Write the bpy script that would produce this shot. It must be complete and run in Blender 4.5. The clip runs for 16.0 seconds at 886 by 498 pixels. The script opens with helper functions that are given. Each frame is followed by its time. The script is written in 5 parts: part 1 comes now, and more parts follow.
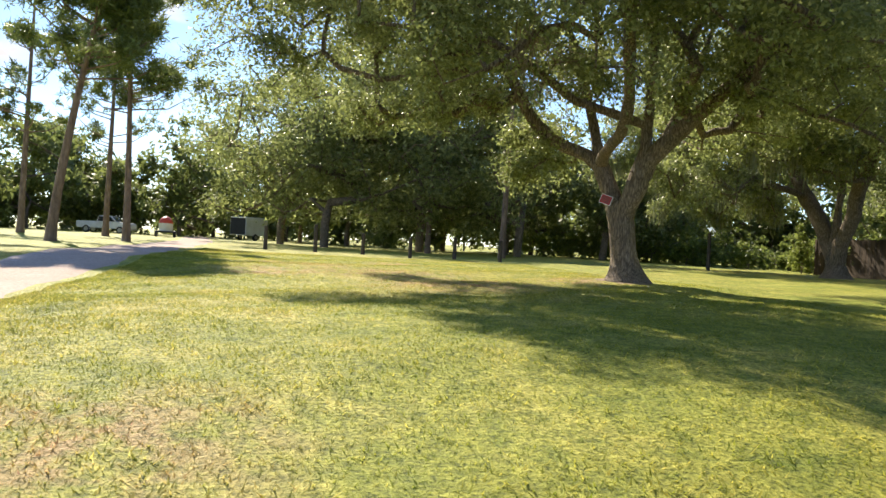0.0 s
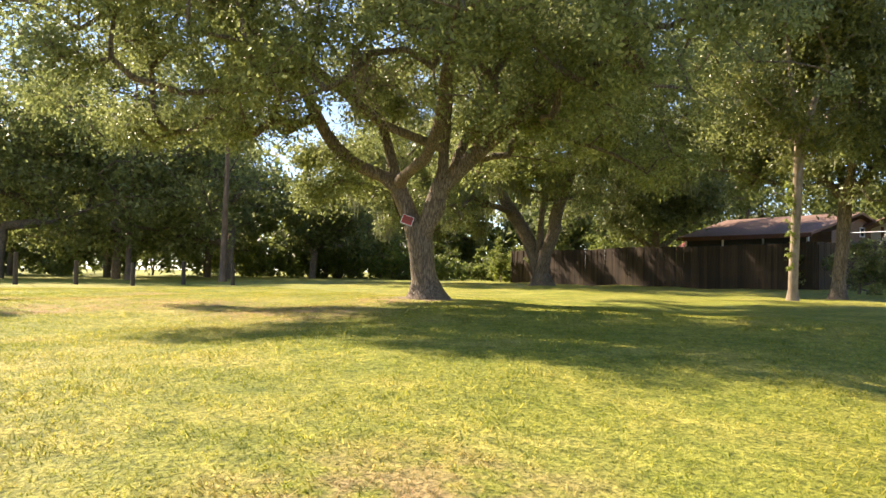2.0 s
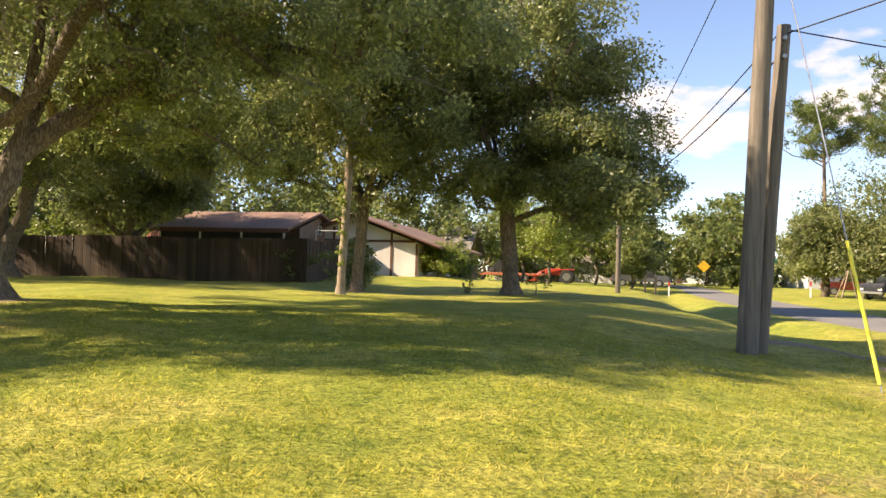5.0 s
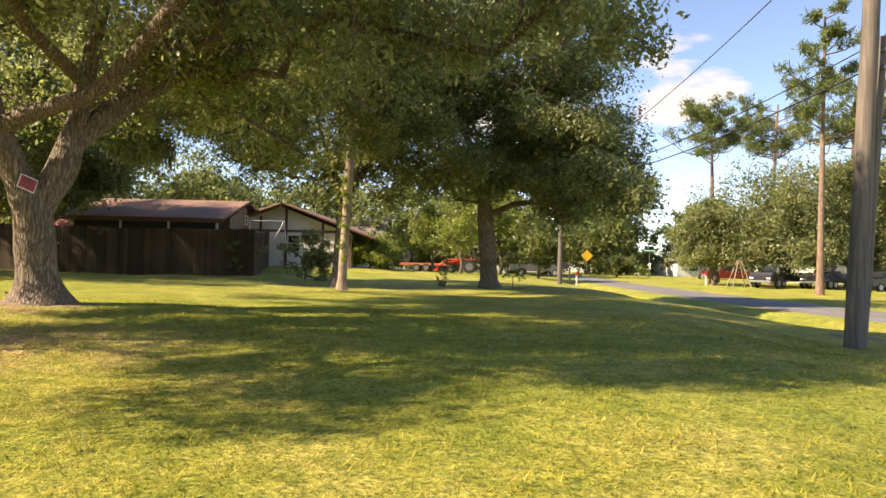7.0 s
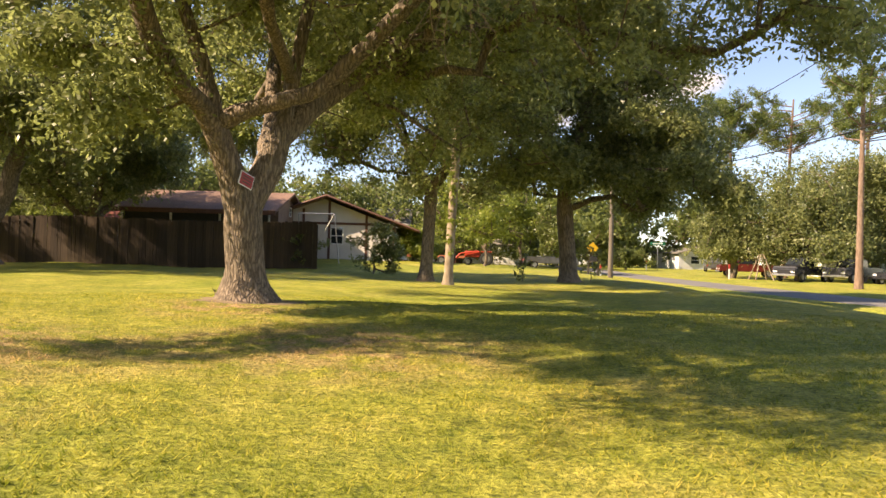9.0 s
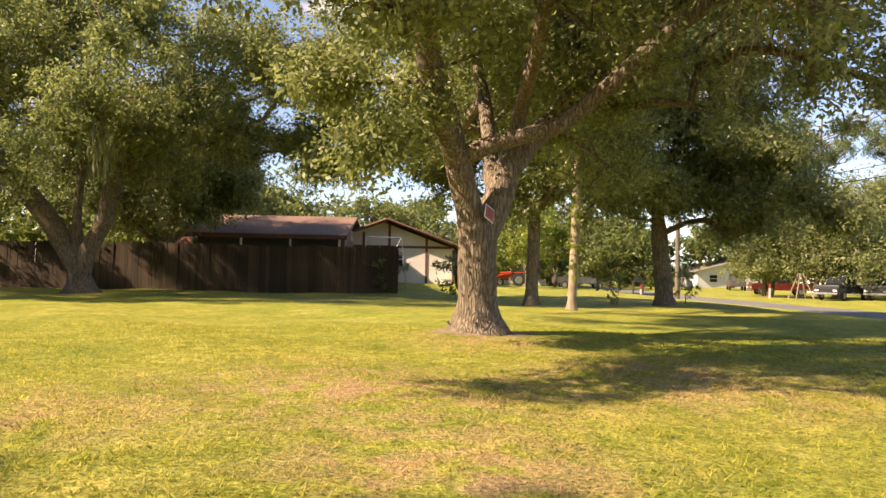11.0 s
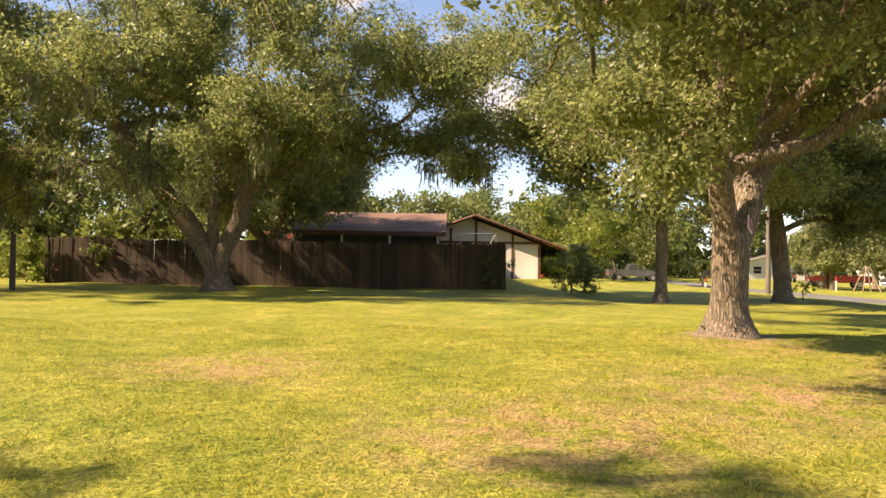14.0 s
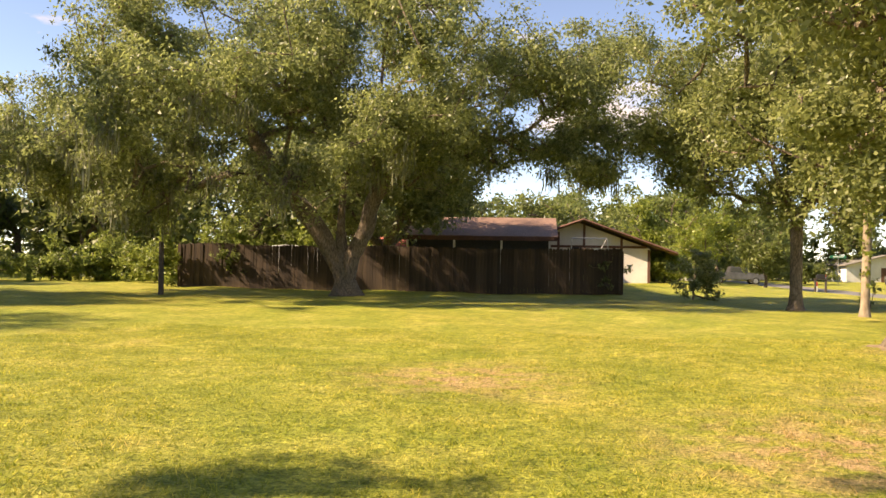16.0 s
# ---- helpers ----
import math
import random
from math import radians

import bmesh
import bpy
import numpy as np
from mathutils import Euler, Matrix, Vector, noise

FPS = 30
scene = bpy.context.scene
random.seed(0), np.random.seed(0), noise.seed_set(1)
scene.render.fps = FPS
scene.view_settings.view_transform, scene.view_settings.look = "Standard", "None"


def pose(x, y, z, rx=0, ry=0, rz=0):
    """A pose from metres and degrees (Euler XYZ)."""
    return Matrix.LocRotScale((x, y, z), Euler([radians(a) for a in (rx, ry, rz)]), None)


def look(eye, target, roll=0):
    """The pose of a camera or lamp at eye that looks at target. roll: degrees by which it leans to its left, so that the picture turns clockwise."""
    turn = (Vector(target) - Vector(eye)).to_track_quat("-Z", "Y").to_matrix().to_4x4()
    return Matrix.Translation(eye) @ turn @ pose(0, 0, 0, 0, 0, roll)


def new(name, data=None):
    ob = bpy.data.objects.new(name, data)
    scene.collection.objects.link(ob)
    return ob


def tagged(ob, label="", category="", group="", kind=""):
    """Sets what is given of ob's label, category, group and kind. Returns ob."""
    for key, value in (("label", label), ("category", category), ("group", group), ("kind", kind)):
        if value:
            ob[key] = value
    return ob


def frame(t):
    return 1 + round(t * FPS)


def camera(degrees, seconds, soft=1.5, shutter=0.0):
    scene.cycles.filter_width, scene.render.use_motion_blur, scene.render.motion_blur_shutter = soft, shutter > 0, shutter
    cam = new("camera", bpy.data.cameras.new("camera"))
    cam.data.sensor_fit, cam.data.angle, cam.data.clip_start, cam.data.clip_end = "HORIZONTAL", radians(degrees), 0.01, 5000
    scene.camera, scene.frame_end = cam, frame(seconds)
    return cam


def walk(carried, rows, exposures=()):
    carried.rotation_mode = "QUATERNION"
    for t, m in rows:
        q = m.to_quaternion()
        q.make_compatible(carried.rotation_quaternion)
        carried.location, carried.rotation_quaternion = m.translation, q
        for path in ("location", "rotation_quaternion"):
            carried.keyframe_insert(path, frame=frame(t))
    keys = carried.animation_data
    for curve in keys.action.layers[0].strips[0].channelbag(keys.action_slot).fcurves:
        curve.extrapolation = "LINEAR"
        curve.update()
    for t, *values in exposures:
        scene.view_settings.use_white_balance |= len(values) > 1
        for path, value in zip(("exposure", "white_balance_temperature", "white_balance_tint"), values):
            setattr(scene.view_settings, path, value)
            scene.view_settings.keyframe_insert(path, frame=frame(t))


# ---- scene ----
cam = camera(59.8, 16.0)

PATH = [
    (0, (23.9, 6.13, 0.706), (21.925, 6.449, 0.694), 3.1),
    (0.5, (23.748, 5.29, 0.687), (21.811, 5.788, 0.69), 2.7),
    (1, (23.43, 4.495, 0.678), (21.555, 5.191, 0.712), 2.3),
    (1.5, (23.155, 3.827, 0.702), (21.369, 4.726, 0.758), 1.4),
    (2, (22.708, 3.277, 0.694), (21.038, 4.377, 0.756), 0.7),
    (2.5, (22.23, 2.723, 0.762), (20.706, 4.017, 0.825), 0.5),
    (3, (21.684, 2.254, 0.794), (20.334, 3.728, 0.87), 0.9),
    (3.5, (21.026, 1.866, 0.781), (19.885, 3.507, 0.858), 1.5),
    (4, (20.167, 1.534, 0.805), (19.274, 3.322, 0.885), 1.8),
    (4.5, (19.26, 1.28, 0.746), (18.617, 3.172, 0.824), 1.7),
    (7, (13.865, 1.052, 0.843), (13.792, 3.051, 0.884), 1.4),
    (7.5, (12.9, 1.025, 0.843), (12.847, 3.024, 0.877), 1.5),
    (8, (11.982, 0.979, 0.845), (11.94, 2.979, 0.875), 1.6),
    (8.5, (11.055, 0.985, 0.859), (11.027, 2.985, 0.883), 1.6),
    (9, (10.152, 0.968, 0.866), (10.137, 2.968, 0.885), 1.6),
    (11.5, (5.497, 0.733, 1.014), (5.501, 2.731, 1.089), 1.1),
    (12, (4.725, 0.512, 1.059), (4.721, 2.511, 1.118), 1.1),
    (12.5, (4.033, 0.355, 1.099), (4.024, 2.354, 1.148), 1.1),
    (13, (3.456, 0.235, 1.136), (3.44, 2.235, 1.182), 1.1),
    (13.5, (2.855, 0.054, 1.187), (2.838, 2.054, 1.232), 1.0),
    (14, (2.355, 0.038, 1.181), (2.317, 2.037, 1.224), 1.0),
    (14.5, (1.818, -0.126, 1.187), (1.746, 1.872, 1.23), 1.1),
    (15, (1.404, -0.18, 1.217), (1.279, 1.815, 1.26), 1.0),
    (15.5, (0.97, -0.32, 1.268), (0.789, 1.671, 1.309), 0.9),
    (16, (0.663, -0.443, 1.337), (0.424, 1.543, 1.379), 1.0),
]
walk(cam, [(t, look(eye, target, roll)) for t, eye, target, roll in PATH], [(0, 1.18, 6500, 12), (2.5, 1.56, 7200, 20), (4.5, 1.46, 7400, 19), (7, 1.36, 7500, 20), (9, 1.33, 8000, 22), (12.5, 1.38, 8000, 23), (16, 1.38, 8200, 22)])

# ---- world, sun and exposure ----
SUN_AZ = (-0.94, -0.341)
SUN_EL = radians(38)
world = bpy.data.worlds.new("world")
scene.world = world
world.use_nodes = True
wn, wl = world.node_tree.nodes, world.node_tree.links
sky = wn.new("ShaderNodeTexSky")
sky.sky_type = "NISHITA"
sky.sun_disc = False
sky.sun_elevation = SUN_EL
sky.sun_rotation = math.atan2(SUN_AZ[0], SUN_AZ[1])
sky.altitude = 1200
sky.air_density, sky.dust_density, sky.ozone_density = 0.9, 0.08, 2.5
tco = wn.new("ShaderNodeTexCoord")
cmap = wn.new("ShaderNodeMapping")
cmap.inputs["Scale"].default_value = (1.0, 1.0, 2.6)
cn = wn.new("ShaderNodeTexNoise")
cn.inputs["Scale"].default_value = 4.6
cn.inputs["Detail"].default_value = 9
cn.inputs["Roughness"].default_value = 0.55
cr = wn.new("ShaderNodeValToRGB")
cr.color_ramp.elements[0].position = 0.60
cr.color_ramp.elements[1].position = 0.68
sepw = wn.new("ShaderNodeSeparateXYZ")
zr = wn.new("ShaderNodeMapRange")
zr.inputs["From Min"].default_value, zr.inputs["From Max"].default_value = 0.75, 0.25
mulw = wn.new("ShaderNodeMath")
mulw.operation = "MULTIPLY"
cmix = wn.new("ShaderNodeMix")
cmix.data_type = "RGBA"
cmix.inputs["B"].default_value = (4.2, 4.05, 4.0, 1)
wl.new(tco.outputs["Generated"], cmap.inputs["Vector"])
wl.new(cmap.outputs["Vector"], cn.inputs["Vector"])
wl.new(cn.outputs["Fac"], cr.inputs["Fac"])
wl.new(tco.outputs["Generated"], sepw.inputs["Vector"])
wl.new(sepw.outputs["Z"], zr.inputs["Value"])
wl.new(cr.outputs["Color"], mulw.inputs[0])
wl.new(zr.outputs["Result"], mulw.inputs[1])
wl.new(mulw.outputs["Value"], cmix.inputs["Factor"])
wl.new(sky.outputs["Color"], cmix.inputs["A"])
bg = wn["Background"]
bg.inputs["Strength"].default_value = 0.106
wl.new(cmix.outputs["Result"], bg.inputs["Color"])

sun_data = bpy.data.lights.new("sun", "SUN")
sun_data.energy, sun_data.angle, sun_data.color = 5.0, radians(0.6), (1.0, 0.90, 0.70)
sun = new("sun", sun_data)
sun.matrix_world = look((0, 0, 0), (-SUN_AZ[0] * math.cos(SUN_EL), -SUN_AZ[1] * math.cos(SUN_EL), -math.sin(SUN_EL)))

rng = np.random.default_rng(7)


# ---- materials ----
def material(name, rough=0.8, metal=0.0):
    m = bpy.data.materials.new(name)
    m.use_nodes = True
    b = m.node_tree.nodes["Principled BSDF"]
    b.inputs["Roughness"].default_value = rough
    b.inputs["Metallic"].default_value = metal
    return m, m.node_tree.nodes, m.node_tree.links, b


def noise_node(n, l, scale, detail=6, rough=0.6, stretch=None, space="Object"):
    co = n.new("ShaderNodeTexCoord")
    t = n.new("ShaderNodeTexNoise")
    t.inputs["Scale"].default_value, t.inputs["Detail"].default_value, t.inputs["Roughness"].default_value = scale, detail, rough
    if stretch:
        mp = n.new("ShaderNodeMapping")
        mp.inputs["Scale"].default_value = stretch
        l.new(co.outputs[space], mp.inputs["Vector"])
        l.new(mp.outputs["Vector"], t.inputs["Vector"])
    else:
        l.new(co.outputs[space], t.inputs["Vector"])
    return t


def ramp(n, l, src, stops):
    r = n.new("ShaderNodeValToRGB")
    e = r.color_ramp.elements
    while len(e) < len(stops):
        e.new(0.5)
    for i, (p, c) in enumerate(stops):
        e[i].position, e[i].color = p, (*c, 1)
    l.new(src, r.inputs["Fac"])
    return r


def mix(n, l, fac, a, b, mode="MIX"):
    x = n.new("ShaderNodeMix")
    x.data_type, x.blend_type = "RGBA", mode
    for sock, v in (("Factor", fac), ("A", a), ("B", b)):
        if isinstance(v, (int, float)):
            x.inputs[sock].default_value = v
        elif isinstance(v, tuple):
            x.inputs[sock].default_value = (*v, 1)
        else:
            l.new(v, x.inputs[sock])
    return x.outputs["Result"]


def bump(n, l, b, src, strength, dist):
    k = n.new("ShaderNodeBump")
    k.inputs["Strength"].default_value, k.inputs["Distance"].default_value = strength, dist
    l.new(src, k.inputs["Height"])
    l.new(k.outputs["Normal"], b.inputs["Normal"])


def surface(name, dark, light, scale, rough=0.85, big=0.6, grain=0.5, dist=0.01, stretch=None, metal=0.0):
    """Two scales of mottling between two colours, with fine relief."""
    m, n, l, b = material(name, rough, metal)
    t1, t2 = noise_node(n, l, scale, stretch=stretch), noise_node(n, l, big, 4)
    c1 = ramp(n, l, t1.outputs["Fac"], [(0.3, dark), (0.7, light)])
    c2 = ramp(n, l, t2.outputs["Fac"], [(0.3, (0.72, 0.70, 0.68)), (0.7, (1.0, 1.0, 1.0))])
    l.new(mix(n, l, 1.0, c1.outputs["Color"], c2.outputs["Color"], "MULTIPLY"), b.inputs["Base Color"])
    bump(n, l, b, t1.outputs["Fac"], grain, dist)
    return m


def leaf_material(name, dark, mid, light, trans=0.35, rough=0.45):
    m, n, l, b = material(name, rough)
    g = n.new("ShaderNodeNewGeometry")
    r = ramp(n, l, g.outputs["Random Per Island"], [(0.0, dark), (0.55, mid), (1.0, light)])
    t = noise_node(n, l, 0.5, 3)
    c2 = ramp(n, l, t.outputs["Fac"], [(0.3, (0.65, 0.68, 0.6)), (0.7, (1.1, 1.1, 1.0))])
    col = mix(n, l, 1.0, r.outputs["Color"], c2.outputs["Color"], "MULTIPLY")
    l.new(col, b.inputs["Base Color"])
    tr = n.new("ShaderNodeBsdfTranslucent")
    l.new(mix(n, l, 0.4, col, (0.34, 0.40, 0.13)), tr.inputs["Color"])
    ms = n.new("ShaderNodeMixShader")
    ms.inputs["Fac"].default_value = trans
    l.new(b.outputs["BSDF"], ms.inputs[1])
    l.new(tr.outputs["BSDF"], ms.inputs[2])
    l.new(ms.outputs["Shader"], n["Material Output"].inputs["Surface"])
    return m


M = {}
M["oak_leaf"] = leaf_material("oak_leaf", (0.108, 0.130, 0.053), (0.225, 0.250, 0.095), (0.43, 0.44, 0.20), 0.56, 0.42)
M["dark_leaf"] = leaf_material("dark_leaf", (0.105, 0.126, 0.056), (0.210, 0.232, 0.095), (0.41, 0.415, 0.19), 0.55, 0.40)
M["bright_leaf"] = leaf_material("bright_leaf", (0.12, 0.165, 0.026), (0.22, 0.27, 0.038), (0.36, 0.38, 0.065), 0.52)
M["shrub_leaf"] = leaf_material("shrub_leaf", (0.08, 0.115, 0.020), (0.145, 0.190, 0.030), (0.25, 0.285, 0.05), 0.50)
M["pine_needle"] = leaf_material("pine_needle", (0.065, 0.098, 0.028), (0.12, 0.16, 0.042), (0.20, 0.235, 0.06), 0.40)
M["wood_leaf"] = leaf_material("wood_leaf", (0.085, 0.110, 0.034), (0.155, 0.188, 0.052), (0.27, 0.295, 0.09), 0.5)
M["light_leaf"] = leaf_material("light_leaf", (0.08, 0.095, 0.03), (0.17, 0.18, 0.05), (0.32, 0.30, 0.10), 0.45, 0.4)
M["moss"] = leaf_material("moss", (0.16, 0.165, 0.125), (0.24, 0.24, 0.185), (0.36, 0.35, 0.27), 0.35, 0.9)


def bark_material(name, dark, light, scale, stretch, depth):
    """Furrowed bark: plates parted by dark upright cracks."""
    m, n, l, b = material(name, 0.95)
    co, mp, v = n.new("ShaderNodeTexCoord"), n.new("ShaderNodeMapping"), n.new("ShaderNodeTexVoronoi")
    wob = noise_node(n, l, 3.0, 5)
    mp.inputs["Scale"].default_value = stretch
    v.feature = "DISTANCE_TO_EDGE"
    v.inputs["Scale"].default_value = scale
    add = n.new("ShaderNodeVectorMath")
    add.operation = "MULTIPLY_ADD"
    l.new(wob.outputs["Color"], add.inputs[0])
    add.inputs[1].default_value = (0.12, 0.12, 0.25)
    l.new(co.outputs["Object"], add.inputs[2])
    l.new(add.outputs["Vector"], mp.inputs["Vector"])
    l.new(mp.outputs["Vector"], v.inputs["Vector"])
    fine, big = noise_node(n, l, 26.0, 8, 0.6, (1.0, 1.0, 0.3)), noise_node(n, l, 1.4, 4)
    crack = ramp(n, l, v.outputs["Distance"], [(0.0, (0.46, 0.44, 0.42)), (0.22, (1.0, 1.0, 1.0))])
    c = ramp(n, l, fine.outputs["Fac"], [(0.3, dark), (0.7, light)])
    c2 = ramp(n, l, big.outputs["Fac"], [(0.3, (0.70, 0.72, 0.68)), (0.7, (1.1, 1.05, 1.0))])
    col = mix(n, l, 1.0, mix(n, l, 1.0, c.outputs["Color"], crack.outputs["Color"], "MULTIPLY"), c2.outputs["Color"], "MULTIPLY")
    l.new(col, b.inputs["Base Color"])
    bump(n, l, b, mix(n, l, 0.3, crack.outputs["Color"], fine.outputs["Color"]), 1.0, depth)
    return m


M["bark"] = bark_material("bark", (0.12, 0.092, 0.068), (0.36, 0.285, 0.22), 20.0, (1.0, 1.0, 0.10), 0.035)
M["pine_bark"] = surface("pine_bark", (0.13, 0.085, 0.06), (0.33, 0.23, 0.17), 8.0, 0.95, 1.0, 0.9, 0.04, (1, 1, 0.3))
M["pale_bark"] = surface("pale_bark", (0.19, 0.145, 0.10), (0.40, 0.32, 0.235), 8.0, 0.95, 2.0, 0.7, 0.02, (1, 1, 0.5))
M["pole_wood"] = surface("pole_wood", (0.085, 0.072, 0.060), (0.235, 0.20, 0.165), 14.0, 0.9, 0.7, 0.6, 0.01, (1, 1, 0.06))
M["fence_wood"] = surface("fence_wood", (0.034, 0.023, 0.016), (0.100, 0.069, 0.047), 10.0, 0.92, 0.8, 0.6, 0.008, (1, 1, 0.10))
M["post_wood"] = surface("post_wood", (0.045, 0.036, 0.030), (0.12, 0.095, 0.075), 10.0, 0.95, 1.0, 0.6, 0.01, (1, 1, 0.15))
M["stucco"] = surface("stucco", (0.68, 0.63, 0.59), (0.82, 0.78, 0.74), 25.0, 0.9, 0.5, 0.4, 0.006)
M["timber"] = surface("timber", (0.10, 0.045, 0.032), (0.19, 0.09, 0.065), 14.0, 0.8, 1.0, 0.4, 0.004)
M["siding"] = surface("siding", (0.26, 0.17, 0.12), (0.36, 0.24, 0.17), 9.0, 0.85, 0.7, 0.3, 0.004, (0.3, 1, 1))
M["roof"] = surface("roof", (0.15, 0.085, 0.062), (0.32, 0.195, 0.145), 12.0, 0.92, 0.5, 0.6, 0.01)
M["roof_grey"] = surface("roof_grey", (0.16, 0.145, 0.125), (0.28, 0.255, 0.22), 12.0, 0.92, 0.5, 0.6, 0.01)
M["asphalt"] = surface("asphalt", (0.13, 0.125, 0.12), (0.23, 0.22, 0.21), 40.0, 0.9, 0.35, 0.4, 0.004)
M["shell_drive"] = surface("shell_drive", (0.34, 0.25, 0.21), (0.55, 0.43, 0.37), 18.0, 0.95, 0.3, 0.6, 0.01)
M["soil"] = surface("soil", (0.16, 0.115, 0.07), (0.34, 0.25, 0.15), 14.0, 1.0, 1.5, 0.8, 0.02)
M["white_wall"] = surface("white_wall", (0.66, 0.66, 0.65), (0.80, 0.80, 0.79), 15.0, 0.8, 0.4, 0.2, 0.004)
M["white_paint"] = surface("white_paint", (0.70, 0.70, 0.69), (0.82, 0.82, 0.81), 8.0, 0.45, 0.8, 0.1, 0.001)
M["car_white"] = surface("car_white", (0.72, 0.72, 0.72), (0.80, 0.80, 0.80), 3.0, 0.25, 0.8, 0.0, 0.001)
M["car_dark"] = surface("car_dark", (0.020, 0.021, 0.026), (0.035, 0.036, 0.042), 3.0, 0.25, 0.8, 0.0, 0.001)
M["car_grey"] = surface("car_grey", (0.12, 0.12, 0.125), (0.17, 0.17, 0.175), 3.0, 0.3, 0.8, 0.0, 0.001, None, 0.5)
M["car_red"] = surface("car_red", (0.09, 0.016, 0.014), (0.14, 0.024, 0.02), 3.0, 0.3, 0.8, 0.0, 0.001)
M["tractor_red"] = surface("tractor_red", (0.55, 0.055, 0.03), (0.68, 0.085, 0.045), 5.0, 0.4, 0.8, 0.1, 0.001)
M["trailer_orange"] = surface("trailer_orange", (0.42, 0.12, 0.06), (0.55, 0.18, 0.09), 5.0, 0.5, 0.8, 0.1, 0.001)
M["sign_red"] = surface("sign_red", (0.42, 0.030, 0.028), (0.50, 0.045, 0.04), 6.0, 0.45, 2.0, 0.0, 0.001)
M["sign_yellow"] = surface("sign_yellow", (0.72, 0.42, 0.02), (0.80, 0.50, 0.03), 6.0, 0.45, 2.0, 0.0, 0.001)
M["sign_green"] = surface("sign_green", (0.01, 0.16, 0.08), (0.015, 0.22, 0.11), 6.0, 0.45, 2.0, 0.0, 0.001)
M["guard_yellow"] = surface("guard_yellow", (0.72, 0.62, 0.05), (0.82, 0.74, 0.08), 6.0, 0.5, 2.0, 0.0, 0.001)
M["black"] = surface("black", (0.012, 0.012, 0.012), (0.028, 0.028, 0.028), 10.0, 0.7, 1.0, 0.1, 0.001)
M["steel"] = surface("steel", (0.36, 0.36, 0.37), (0.52, 0.52, 0.53), 10.0, 0.4, 1.0, 0.1, 0.001, None, 0.9)
M["rust_red"] = surface("rust_red", (0.36, 0.10, 0.07), (0.52, 0.17, 0.12), 7.0, 0.7, 0.8, 0.2, 0.002)
gm, gn_, gl_, gb_ = material("window_glass", 0.05)
gb_.inputs["Base Color"].default_value = (0.02, 0.024, 0.028, 1)
M["glass"] = gm


